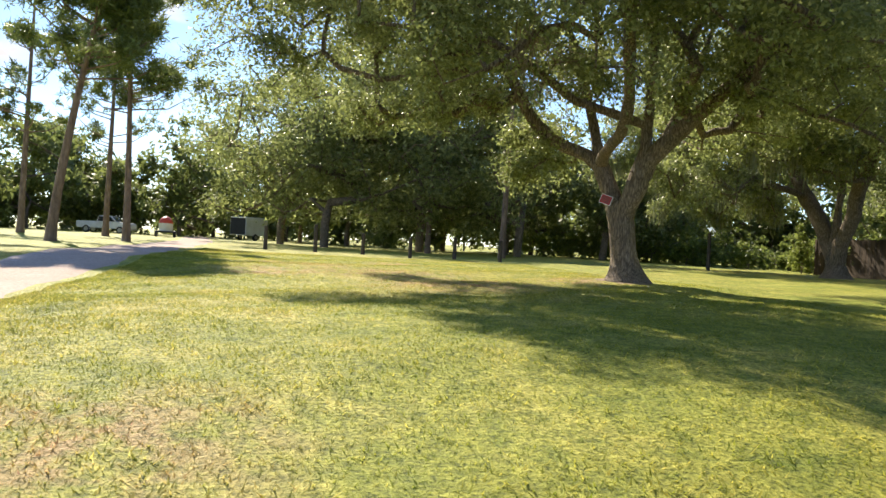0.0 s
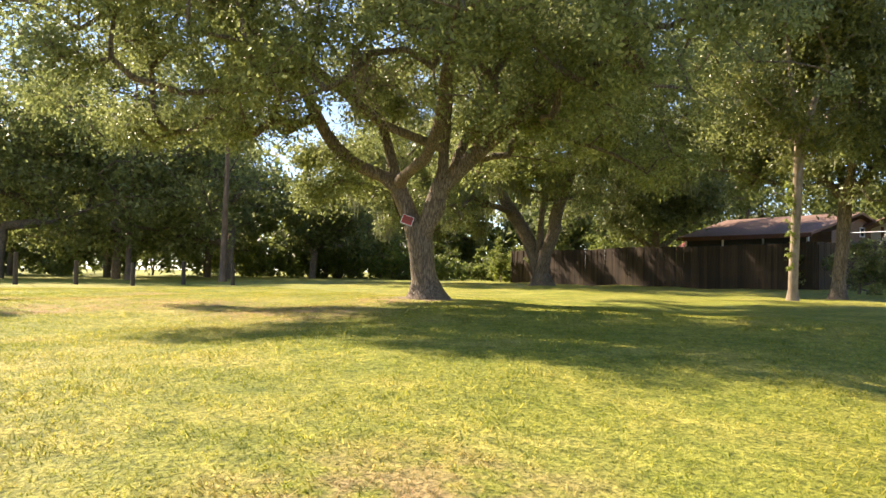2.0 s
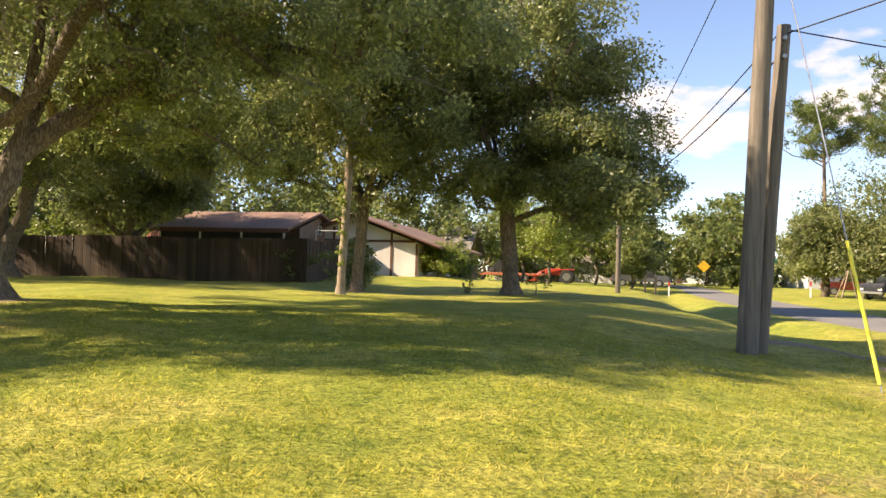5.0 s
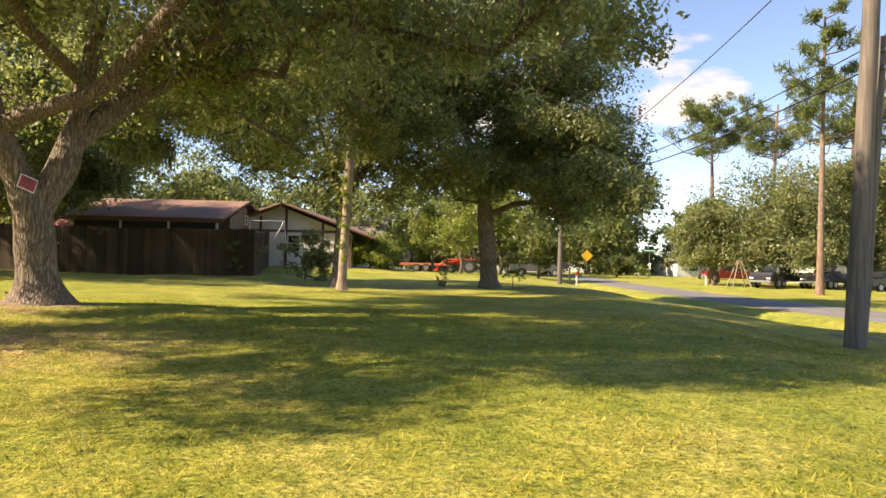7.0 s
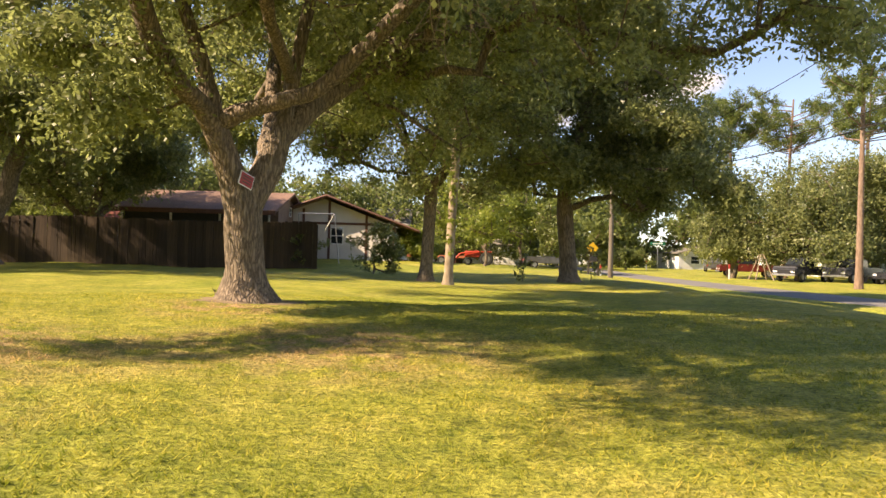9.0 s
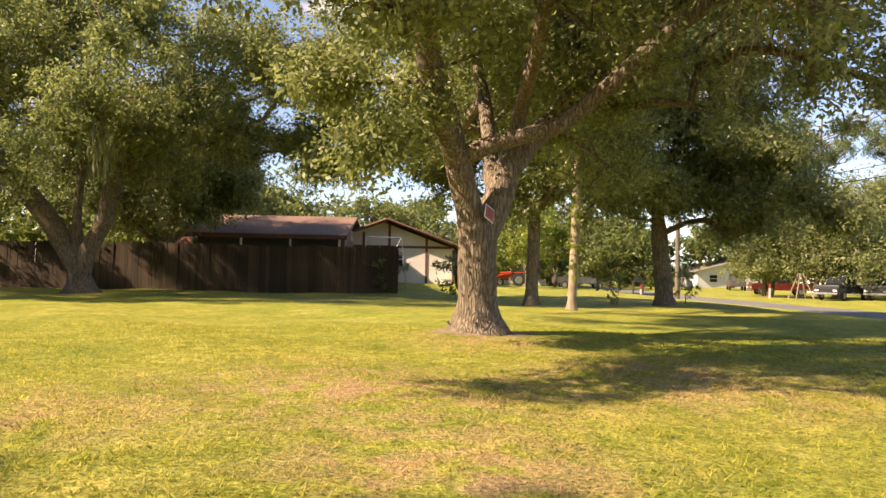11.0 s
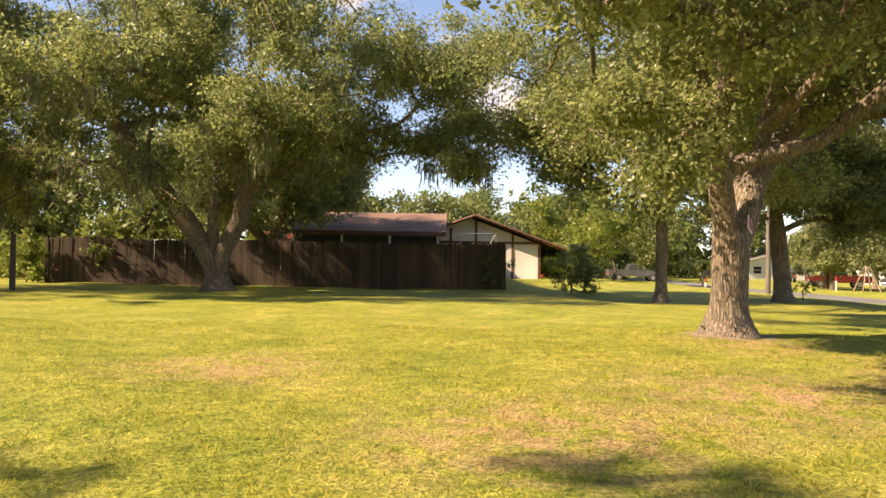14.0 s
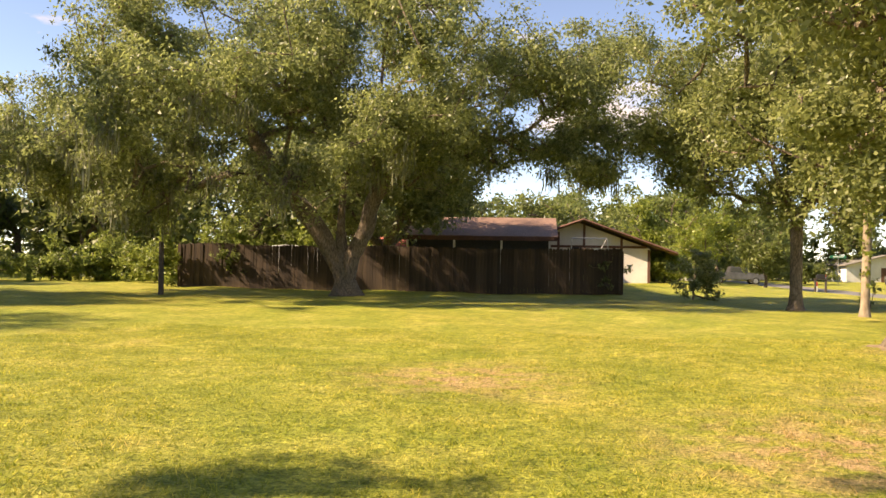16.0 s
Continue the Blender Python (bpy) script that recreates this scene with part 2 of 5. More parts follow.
def grass_material(name, blade):
    m, n, l, b = material(name, 0.75)
    big, mid_, fine = (noise_node(n, l, s, d, 0.62) for s, d in ((0.10, 4), (0.75, 7), (26.0, 10)))
    tuft = noise_node(n, l, 5.5, 8, 0.72)
    a = ramp(n, l, mid_.outputs["Fac"], [(0.28, (0.190, 0.222, 0.032)), (0.50, (0.295, 0.298, 0.050)), (0.66, (0.385, 0.350, 0.085)), (0.80, (0.46, 0.335, 0.16))])
    f = ramp(n, l, fine.outputs["Fac"], [(0.34, (0.34, 0.39, 0.26)), (0.50, (0.95, 0.95, 0.85)), (0.65, (1.42, 1.36, 1.34))])
    g = ramp(n, l, big.outputs["Fac"], [(0.3, (0.86, 0.98, 0.85)), (0.7, (1.08, 1.0, 1.0))])
    tf = ramp(n, l, tuft.outputs["Fac"], [(0.36, (0.62, 0.69, 0.54)), (0.50, (1.02, 1.0, 1.0)), (0.64, (1.36, 1.27, 1.38))])
    c = mix(n, l, 1.0, mix(n, l, 1.0, a.outputs["Color"], g.outputs["Color"], "MULTIPLY"), tf.outputs["Color"], "MULTIPLY")
    geo = n.new("ShaderNodeNewGeometry")
    for px, py, size in ((5.6, 7.6, 2.6), (-0.2, 8.8, 1.8), (9.0, 9.0, 2.6), (19.9, 5.0, 1.5), (3.0, 5.6, 2.0), (6.5, 5.0, 1.6), (21.2, 10.0, 0.8), (7.0, 12.0, 1.6)):
        dist = n.new("ShaderNodeVectorMath")
        dist.operation = "DISTANCE"
        l.new(geo.outputs["Position"], dist.inputs[0])
        dist.inputs[1].default_value = (px, py, 0)
        near = n.new("ShaderNodeMapRange")
        near.inputs["From Min"].default_value, near.inputs["From Max"].default_value = size, 0.0
        near.inputs["To Max"].default_value = 0.95
        l.new(dist.outputs["Value"], near.inputs["Value"])
        add = n.new("ShaderNodeMath")
        add.operation = "MULTIPLY"
        l.new(near.outputs["Result"], add.inputs[0])
        spot = noise_node(n, l, 2.6, 7, 0.65)
        pick = ramp(n, l, spot.outputs["Fac"], [(0.42, (0, 0, 0)), (0.57, (1, 1, 1))])
        l.new(pick.outputs["Color"], add.inputs[1])
        c = mix(n, l, add.outputs["Value"], c, (0.46, 0.29, 0.18))
    if blade:
        ge = n.new("ShaderNodeNewGeometry")
        f = ramp(n, l, ge.outputs["Random Per Island"], [(0.0, (0.66, 0.78, 0.55)), (0.55, (1.1, 1.1, 1.0)), (0.88, (1.75, 1.55, 1.7)), (1.0, (2.2, 1.85, 2.5))])
    c = mix(n, l, 1.0, c, f.outputs["Color"], "MULTIPLY")
    l.new(c, b.inputs["Base Color"])
    b.inputs["Specular IOR Level"].default_value = 0.25
    if blade:
        tr = n.new("ShaderNodeBsdfTranslucent")
        l.new(c, tr.inputs["Color"])
        ms = n.new("ShaderNodeMixShader")
        ms.inputs["Fac"].default_value = 0.62
        l.new(b.outputs["BSDF"], ms.inputs[1])
        l.new(tr.outputs["BSDF"], ms.inputs[2])
        l.new(ms.outputs["Shader"], n["Material Output"].inputs["Surface"])
    else:
        bump(n, l, b, mix(n, l, 0.5, fine.outputs["Fac"], tuft.outputs["Fac"]), 1.0, 0.09)
    return m


M["grass"] = grass_material("grass", False)
M["blade"] = grass_material("blade", True)


# ---- mesh helpers ----
def part(name, bm, mat, parent=None, label=""):
    me = bpy.data.meshes.new(name)
    bm.to_mesh(me)
    bm.free()
    me.materials.append(mat)
    ob = new(name, me)
    ob.parent = parent
    if label:
        ob["label"] = label
    return ob


def raw(name, verts, faces, mat, parent=None, smooth=False):
    """A mesh object from arrays of vertices and of faces with equal corner counts."""
    verts, faces = np.asarray(verts, dtype=np.float32), np.asarray(faces, dtype=np.int32)
    me = bpy.data.meshes.new(name)
    k = faces.shape[1]
    me.vertices.add(len(verts))
    me.vertices.foreach_set("co", verts.ravel())
    me.loops.add(faces.size)
    me.loops.foreach_set("vertex_index", faces.ravel())
    me.polygons.add(len(faces))
    me.polygons.foreach_set("loop_start", np.arange(0, faces.size, k, dtype=np.int32))
    if smooth:
        me.polygons.foreach_set("use_smooth", np.ones(len(faces), dtype=bool))
    me.update(calc_edges=True)
    me.validate()
    me.materials.append(mat)
    ob = new(name, me)
    ob.parent = parent
    return ob


def box(bm, x0, x1, y0, y1, z0, z1, bevel=0.0, m=None):
    r = bmesh.ops.create_cube(bm, size=1.0)
    vs = r["verts"]
    for v in vs:
        v.co = Vector(((x0 + x1) / 2 + v.co.x * (x1 - x0), (y0 + y1) / 2 + v.co.y * (y1 - y0), (z0 + z1) / 2 + v.co.z * (z1 - z0)))
    if bevel:
        es = list({e for v in vs for e in v.link_edges})
        vs = list({v for f in bmesh.ops.bevel(bm, geom=es, offset=bevel, segments=1, affect="EDGES")["faces"] for v in f.verts} | {v for v in vs if v.is_valid})
    if m is not None:
        bmesh.ops.transform(bm, matrix=m, verts=[v for v in vs if v.is_valid])
    return vs


def rod(bm, a, b, r0, r1=None, sides=8):
    a, b = Vector(a), Vector(b)
    d = b - a
    q = d.to_track_quat("Z", "Y").to_matrix().to_4x4()
    bmesh.ops.create_cone(bm, cap_ends=True, segments=sides, radius1=r0, radius2=r0 if r1 is None else r1, depth=d.length,
                          matrix=Matrix.Translation((a + b) / 2) @ q)


def thing(name, place, label, category, group="", turn=0.0):
    e = new(name)
    e.matrix_world = pose(*place, 0, 0, turn)
    return tagged(e, label, category, group)


def smooth_step(v, a, b):
    u = np.clip((np.asarray(v, dtype=float) - a) / (b - a), 0, 1)
    return u * u * (3 - 2 * u)


# ---- ground ----
ROAD = [(10.0, 190.0), (22.0, 150.0), (26.6, 110.0), (26.6, 85.0), (25.6, 60.0), (25.3, 40.0), (25.5, 28.0), (26.6, 18.0), (29.5, 9.0), (36.0, 1.0), (60.0, -12.0)]
DRIVE = [(36.0, 3.5), (24.0, 0.6), (14.0, 0.55), (6.0, 0.5), (-12.0, -0.6), (-33.0, -2.4), (-75.0, -9.0), (-110.0, -14.0)]


def line_distance(x, y, pts):
    best = np.full(np.shape(x), 1e9)
    for (ax, ay), (bx, by) in zip(pts[:-1], pts[1:]):
        dx, dy = bx - ax, by - ay
        u = np.clip(((x - ax) * dx + (y - ay) * dy) / (dx * dx + dy * dy), 0, 1)
        best = np.minimum(best, np.hypot(x - ax - u * dx, y - ay - u * dy))
    return best


def height(x, y):
    x, y = np.asarray(x, dtype=float), np.asarray(y, dtype=float)
    z = -0.45 * smooth_step(x, 2.0, 12.0) * (1 - smooth_step(y, -5.0, 15.0))
    z = z + 0.12 * smooth_step(y, 12.0, 26.0) * (1 - smooth_step(x, 16, 20))
    z = z + 0.45 * np.exp(-(((x - 4) / 9) ** 2 + ((y - 47) / 8) ** 2) ** 1.5)
    z = z + 0.03 * np.sin(x * 0.7 + 1.1 * np.sin(y * 0.31)) * np.cos(y * 0.55) + 0.02 * np.sin(x * 1.7 + y * 1.3)
    z = z - 0.14 * np.exp(-(((x - 12.5) / 5.5) ** 2 + ((y - 26) / 5.5) ** 2))
    z = z + 0.10 * np.exp(-(((x - 6.95) / 2.6) ** 2 + ((y - 13.2) / 2.4) ** 2))
    d = line_distance(x, y, ROAD)
    near = 1 - smooth_step(d, 2.2, 3.0)
    ditch = np.exp(-((d - 4.0) / 0.9) ** 2) * smooth_step(y, 6, 12) * (1 - smooth_step(y, 60, 75)) * (1 - smooth_step(x, 23, 25))
    berm = 1 - np.exp(-((y - 17.5) / 1.1) ** 2)
    z = z - 0.42 * ditch * berm
    z = z - 0.30 * smooth_step(x, 17, 23) * (1 - smooth_step(y, 60, 110))
    z = z * (1 - near) + (-0.12 - 0.24 * (1 - smooth_step(y, 60, 110))) * near
    z = z - 0.26 * np.exp(-(((x - 20.3) / 2.2) ** 2 + ((y - 12.8) / 3.6) ** 2))
    dd = line_distance(x, y, DRIVE)
    z = z - 0.02 * (1 - smooth_step(dd, 1.2, 1.7))
    return z


def h(x, y):
    return float(height(x, y))


def axis(lo, hi, step, far):
    inner = np.arange(lo, hi + step / 2, step)
    out, s = [], step
    v = 0.0
    while v < far:
        s *= 1.28
        v += s
        out.append(v)
    out = np.array(out)
    return np.concatenate([lo - out[::-1], inner, hi + out])


gx, gy = axis(-34, 46, 0.5, 1600), axis(-8, 72, 0.5, 1600)
GX, GY = np.meshgrid(gx, gy)
GV = np.stack([GX, GY, height(GX, GY)], -1).reshape(-1, 3)
gi = np.arange(len(GV)).reshape(GX.shape)
GF = np.stack([gi[:-1, :-1], gi[:-1, 1:], gi[1:, 1:], gi[1:, :-1]], -1).reshape(-1, 4)
tagged(raw("ground", GV, GF, M["grass"], smooth=True), "mown sunlit yellow-green lawn with dry patches", "lawn", kind="structure")


def strip(name, pts, half, mat, lift, label, category):
    """A road laid on the ground along a line of points."""
    dense = []
    for (ax, ay), (bx, by) in zip(pts[:-1], pts[1:]):
        k = max(2, int(math.hypot(bx - ax, by - ay) / 1.0))
        dense += [(ax + (bx - ax) * i / k, ay + (by - ay) * i / k) for i in range(k)]
    dense.append(pts[-1])
    dense = np.array(dense)
    for _ in range(12):
        dense[1:-1] = (dense[:-2] + 2 * dense[1:-1] + dense[2:]) / 4
    tan = np.gradient(dense, axis=0)
    tan /= np.linalg.norm(tan, axis=1)[:, None]
    nor = np.stack([-tan[:, 1], tan[:, 0]], 1)
    us = np.linspace(-1, 1, 7)
    wob = 0.10 * np.sin(np.arange(len(dense)) * 0.9) + 0.08 * np.sin(np.arange(len(dense)) * 0.37)
    P = np.stack([dense + nor * (u * (half + (wob if abs(u) == 1 else 0 * wob)))[:, None] for u in us], 1)
    Z = height(P[..., 0], P[..., 1]) + lift
    Z[:, 0] -= lift + 0.05
    Z[:, -1] -= lift + 0.05
    V = np.concatenate([P, Z[..., None]], -1).reshape(-1, 3)
    ii = np.arange(len(V)).reshape(len(dense), 7)
    F = np.stack([ii[:-1, :-1], ii[1:, :-1], ii[1:, 1:], ii[:-1, 1:]], -1).reshape(-1, 4)
    return tagged(raw(name, V, F, mat, smooth=True), label, category, kind="structure")


strip("road", ROAD, 2.3, M["asphalt"], 0.03, "worn grey asphalt street with no kerb", "road")
strip("driveway", DRIVE, 1.5, M["shell_drive"], 0.025, "pale pinkish crushed shell driveway through the lawn", "driveway")


# ---- trees ----
def tube_mesh(chains, sides):
    """Tubes with shared rings; a chain is a list of (place, radius)."""
    V, F, base = [], [], 0
    ang = np.arange(sides) * 2 * np.pi / sides
    for ch in chains:
        P = np.array([c[0] for c in ch])
        R = np.array([c[1] for c in ch])
        if len(P) < 2:
            continue
        T = np.gradient(P, axis=0)
        T /= np.linalg.norm(T, axis=1)[:, None] + 1e-9
        ref = np.array([1.0, 0.0, 0.0]) if abs(T[0, 0]) < 0.8 else np.array([0.0, 1.0, 0.0])
        U = np.cross(T, ref)
        U /= np.linalg.norm(U, axis=1)[:, None] + 1e-9
        W = np.cross(T, U)
        ring = P[:, None] + R[:, None, None] * (np.cos(ang)[None, :, None] * U[:, None] + np.sin(ang)[None, :, None] * W[:, None])
        V.append(ring.reshape(-1, 3))
        ii = base + np.arange(len(P) * sides).reshape(len(P), sides)
        nx = np.roll(ii, -1, axis=1)
        F.append(np.stack([ii[:-1], nx[:-1], nx[1:], ii[1:]], -1).reshape(-1, 4))
        base += len(P) * sides
    return np.concatenate(V), np.concatenate(F)


def grow(r, limbs, centres, step=0.55, tip=0.012):
    """Grow branches from the given limbs to the cluster centres. Returns the nodes, parents and radii."""
    pos, par = [], []
    for limb, start in limbs:
        prev = start
        for p in limb:
            pos.append(np.array(p, dtype=float))
            par.append(prev)
            prev = len(pos) - 1
    n_limb = len(pos)
    top = pos[0]
    order = np.argsort(np.linalg.norm(centres - top, axis=1))
    arr = np.zeros((60000, 3))
    arr[:len(pos)] = pos
    n = len(pos)
    parent = par[:]
    lo = 3 if n_limb > 6 else 1
    for k in order:
        c = centres[k]
        d = np.linalg.norm(arr[lo:n] - c, axis=1)
        j = int(np.argmin(d)) + lo
        here = arr[j].copy()
        dist = np.linalg.norm(c - here)
        m = max(1, int(dist / step))
        side = r.normal(0, 0.10 * dist, 3)
        for i in range(1, m + 1):
            u = i / m
            q = here * (1 - u) + c * u + side * math.sin(math.pi * u) + np.array([0, 0, 0.10 * dist * math.sin(math.pi * u)])
            arr[n] = q
            parent.append(j if i == 1 else n - 1)
            n += 1
    P = arr[:n]
    cnt = np.ones(n)
    for i in range(n - 1, 0, -1):
        if parent[i] >= 0 and parent[i] < i:
            cnt[parent[i]] += cnt[i]
    R = tip * cnt ** 0.42
    return P, parent, R, n_limb


def chains_of(P, parent, R):
    kids = {}
    for i, p in enumerate(parent):
        if p >= 0:
            kids.setdefault(p, []).append(i)
    out, starts = [], [(0, None)]
    while starts:
        i, frm = starts.pop()
        ch = [] if frm is None else [(P[frm], min(R[frm], R[i] * 1.15))]
        while True:
            ch.append((P[i], R[i]))
            ks = kids.get(i, [])
            if not ks:
                break
            ks = sorted(ks, key=lambda a: -R[a])
            starts += [(b, i) for b in ks[1:]]
            i = ks[0]
        out.append(ch)
    return out


def leaves(r, centres, radii, per, size, flat=0.7, hang=0.0, aspect=0.42, tuft=15, spread=0.20, kite=False):
    """Small leaves held in tight tufts round the centres, their faces turned up and outwards."""
    k = max(2, per // tuft)
    m = max(1, per // k)
    nt = len(centres) * k
    d = r.normal(0, 1, (nt, 3))
    d /= np.linalg.norm(d, axis=1)[:, None]
    rt = np.repeat(radii, k)
    tp = np.repeat(centres, k, axis=0) + d * (rt * r.random(nt) ** 0.45)[:, None] * np.array([1, 1, flat])
    n = nt * m
    p = np.repeat(tp, m, axis=0) + r.normal(0, 1, (n, 3)) * (np.repeat(rt, m) * spread)[:, None]
    nrm = 0.75 * np.repeat(d, m, axis=0) + np.array([0, 0, 0.45]) + r.normal(0, 0.70, (n, 3))
    ax = np.cross(nrm, r.normal(0, 1, (n, 3)))
    ax /= np.linalg.norm(ax, axis=1)[:, None] + 1e-9
    ax += np.array([0, 0, -hang])
    sd = np.cross(nrm, ax)
    sd /= np.linalg.norm(sd, axis=1)[:, None] + 1e-9
    s = size * (0.6 + 0.8 * r.random(n))
    L, Wd = ax * s[:, None], sd * (s * aspect)[:, None]
    if kite:
        V = np.stack([p, p + 0.5 * L + Wd * 0.5, p + L, p + 0.5 * L - Wd * 0.5], 1).reshape(-1, 3)
        return V, np.arange(n * 4).reshape(n, 4)
    V = np.stack([p + Wd * 0.55, p + L, p + 0.2 * L - Wd * 0.55], 1).reshape(-1, 3)
    return V, np.arange(n * 3).reshape(n, 3)


def crown_centres(r, lobes, n, inner=0.45, bough=7):
    """Cluster centres gathered on boughs in the outer part of a set of ellipsoid lobes (cx, cy, cz, rx, ry, rz)."""
    lobes = np.array(lobes, dtype=float)
    w = (lobes[:, 3] * lobes[:, 4] * lobes[:, 5]) ** 0.75
    nb = max(4, n // bough)
    pick = r.choice(len(lobes), nb, p=w / w.sum())
    d = r.normal(0, 1, (nb, 3))
    d /= np.linalg.norm(d, axis=1)[:, None]
    rad = (inner + (1 - inner) * r.random(nb) ** 0.6)
    lump = 1 + 0.16 * np.sin(d[:, 0] * 5 + pick) * np.sin(d[:, 1] * 6 + 2 * pick) + 0.08 * np.sin(d[:, 2] * 11)
    B = lobes[pick, :3] + d * rad[:, None] * lump[:, None] * lobes[pick, 3:]
    k = r.integers(0, nb, n)
    off = r.normal(0, 1, (n, 3)) * np.array([1, 1, 0.62])
    return B[k] + off * np.clip(0.20 * lobes[pick[k], 3:].min(axis=1), 0.12, 0.75)[:, None]


def tree(name, label, place, seed, limbs, lobes, n_cl, per, leaf, leaf_mat, bark, base_r, cl_r=0.55, sides=8, step=0.55, floor_z=1.5,
         flat=0.7, hang=0.0, inner=0.45, moss=0, hollow=(0.0, 0.0), group="", tip=0.012, flare_h=0.6, flare_k=0.7, low=(), kite=False):
    """A tree: limbs are lists of places from the trunk's foot up, with the node from which each starts."""
    r = np.random.default_rng(seed)
    t = thing(name, (place[0], place[1], h(place[0], place[1]) - 0.06), label, "tree", group)
    C = crown_centres(r, lobes, n_cl, inner)
    C = C[(C[:, 2] > floor_z) & ~((np.hypot(C[:, 0], C[:, 1]) < hollow[0]) & (C[:, 2] < hollow[1]))]
    # low boughs: (cx, cy, cz, rx, ry, rz, clusters)
    for bough in low:
        C = np.concatenate([C, crown_centres(r, [bough[:6]], bough[6], 0.2)])
    P, parent, R, n_limb = grow(r, limbs, C, step, tip)
    # limb radii follow the trunk's girth
    scale_r = base_r / max(R[0], 1e-6)
    R = np.where(np.arange(len(R)) < n_limb, R * scale_r, np.minimum(R * max(1.0, scale_r * 0.55), base_r * 0.35))
    # a limb swells where it leaves the trunk
    for i in range(1, n_limb):
        p = int(parent[i])
        if p >= 0:
            R[i] = max(R[i], R[p] * (0.80 if p == i - 1 else 0.68))
    z = P[:, 2]
    trunk = np.arange(len(R)) < n_limb
    R = np.where(trunk & (z < flare_h), R * (1 + flare_k * (1 - np.clip(z / flare_h, 0, 1)) ** 2), R)
    V, F = tube_mesh(chains_of(P, parent, R), sides)
    kk = np.sin(V[:, 0] * 9 + V[:, 2] * 3) * np.cos(V[:, 1] * 8 - V[:, 2] * 2)
    V = V + (0.02 * base_r / 0.4 * kk)[:, None] * np.array([1, 1, 0])
    raw("trunk", V, F, bark, t, smooth=True)
    rad = cl_r * (0.65 + 0.7 * r.random(len(C)))
    LV, LF = leaves(r, C, rad, per, leaf, flat, hang, 0.5, kite=kite)
    raw("crown", LV, LF, leaf_mat, t)
    if moss:
        low = C[np.argsort(C[:, 2] + 0.10 * C[:, 0])[:moss * 3]]
        sel = low[r.choice(len(low), min(moss, len(low)), replace=False)]
        MV, MF, b = [], [], 0
        for c in sel:
            for _ in range(26):
                q = c + r.normal(0, 0.20, 3) * np.array([1, 1, 0.6])
                ln = 0.2 + 0.8 * r.random() ** 1.6
                for _s in range(2):
                    wv = r.normal(0, 1, 3) * np.array([1, 1, 0])
                    wv *= 0.019 / (np.linalg.norm(wv) + 1e-6)
                    o1, o2 = r.normal(0, 0.035, 3), r.normal(0, 0.06, 3)
                    MV += [q - wv * 0.6, q + wv * 0.6, q + o1 + 1.4 * wv - np.array([0, 0, ln * 0.5]), q + o1 - 1.4 * wv - np.array([0, 0, ln * 0.5]),
                           q + o2 - wv * 0.1 - np.array([0, 0, ln]), q + o2 + wv * 0.1 - np.array([0, 0, ln])]
                    MF += [[b, b + 1, b + 2, b + 3], [b + 3, b + 2, b + 5, b + 4]]
                    b += 6
        tagged(raw("moss", MV, MF, M["moss"], t), "hanging grey Spanish moss", kind="stuff")
    return t


def stem(pts, k=3):
    """Points along a bent limb, k to a stretch."""
    out = []
    pts = [np.array(p, dtype=float) for p in pts]
    for i in range(len(pts) - 1):
        p0, p1, p2, p3 = pts[max(i - 1, 0)], pts[i], pts[i + 1], pts[min(i + 2, len(pts) - 1)]
        for j in range(k):
            u = j / k
            out.append(0.5 * (2 * p1 + (p2 - p0) * u + (2 * p0 - 5 * p1 + 4 * p2 - p3) * u * u + (3 * p1 - p0 - 3 * p2 + p3) * u ** 3))
    out.append(pts[-1])
    return out

# the great oak in the lawn
tr = stem([(0.09, 0, 0), (0.08, -0.04, 0.45), (0.07, -0.12, 0.95), (0.06, -0.20, 1.5)], 3)
n0 = len(tr) - 1
l_left = stem([(-0.05, -0.32, 1.85), (-0.18, -0.48, 2.3), (-0.30, -0.62, 2.75)])
l_right = stem([(0.24, -0.12, 1.85), (0.42, 0.0, 2.3), (0.58, 0.06, 2.9), (0.72, 0.05, 3.6), (0.95, 0.0, 4.8), (1.2, -0.1, 6.6)])
l1 = n0 + 1
l2 = l1 + len(l_left)
oak_limbs = [(tr, -1), (l_left, n0), (l_right, n0),
             (stem([(-0.42, -0.95, 2.98), (-0.62, -1.7, 3.3), (-0.75, -2.3, 3.9), (-0.9, -3.0, 5.2)]), l2 - 1),
             (stem([(-0.36, -0.70, 3.15), (-0.52, -0.80, 3.8), (-0.80, -0.95, 4.7), (-1.2, -1.3, 6.2)]), l2 - 1),
             (stem([(0.10, -0.72, 2.92), (0.65, -0.78, 3.08), (1.3, -0.80, 3.3), (2.0, -0.95, 3.9), (3.2, -1.5, 4.9), (4.8, -2.0, 5.6)]), l2 - 1),
             (stem([(1.0, 0.5, 3.3), (1.7, 0.9, 3.9), (2.8, 1.4, 4.6), (4.2, 2.0, 5.3)]), l2 + 5),
             (stem([(0.30, 0.25, 2.6), (0.25, 0.7, 3.4), (0.1, 1.3, 4.6), (-0.3, 2.0, 6.2)]), l2 + 3),
             (stem([(0.75, -1.7, 4.0), (0.8, -3.2, 4.9), (0.8, -5.0, 5.6)]), l2 + 9)]
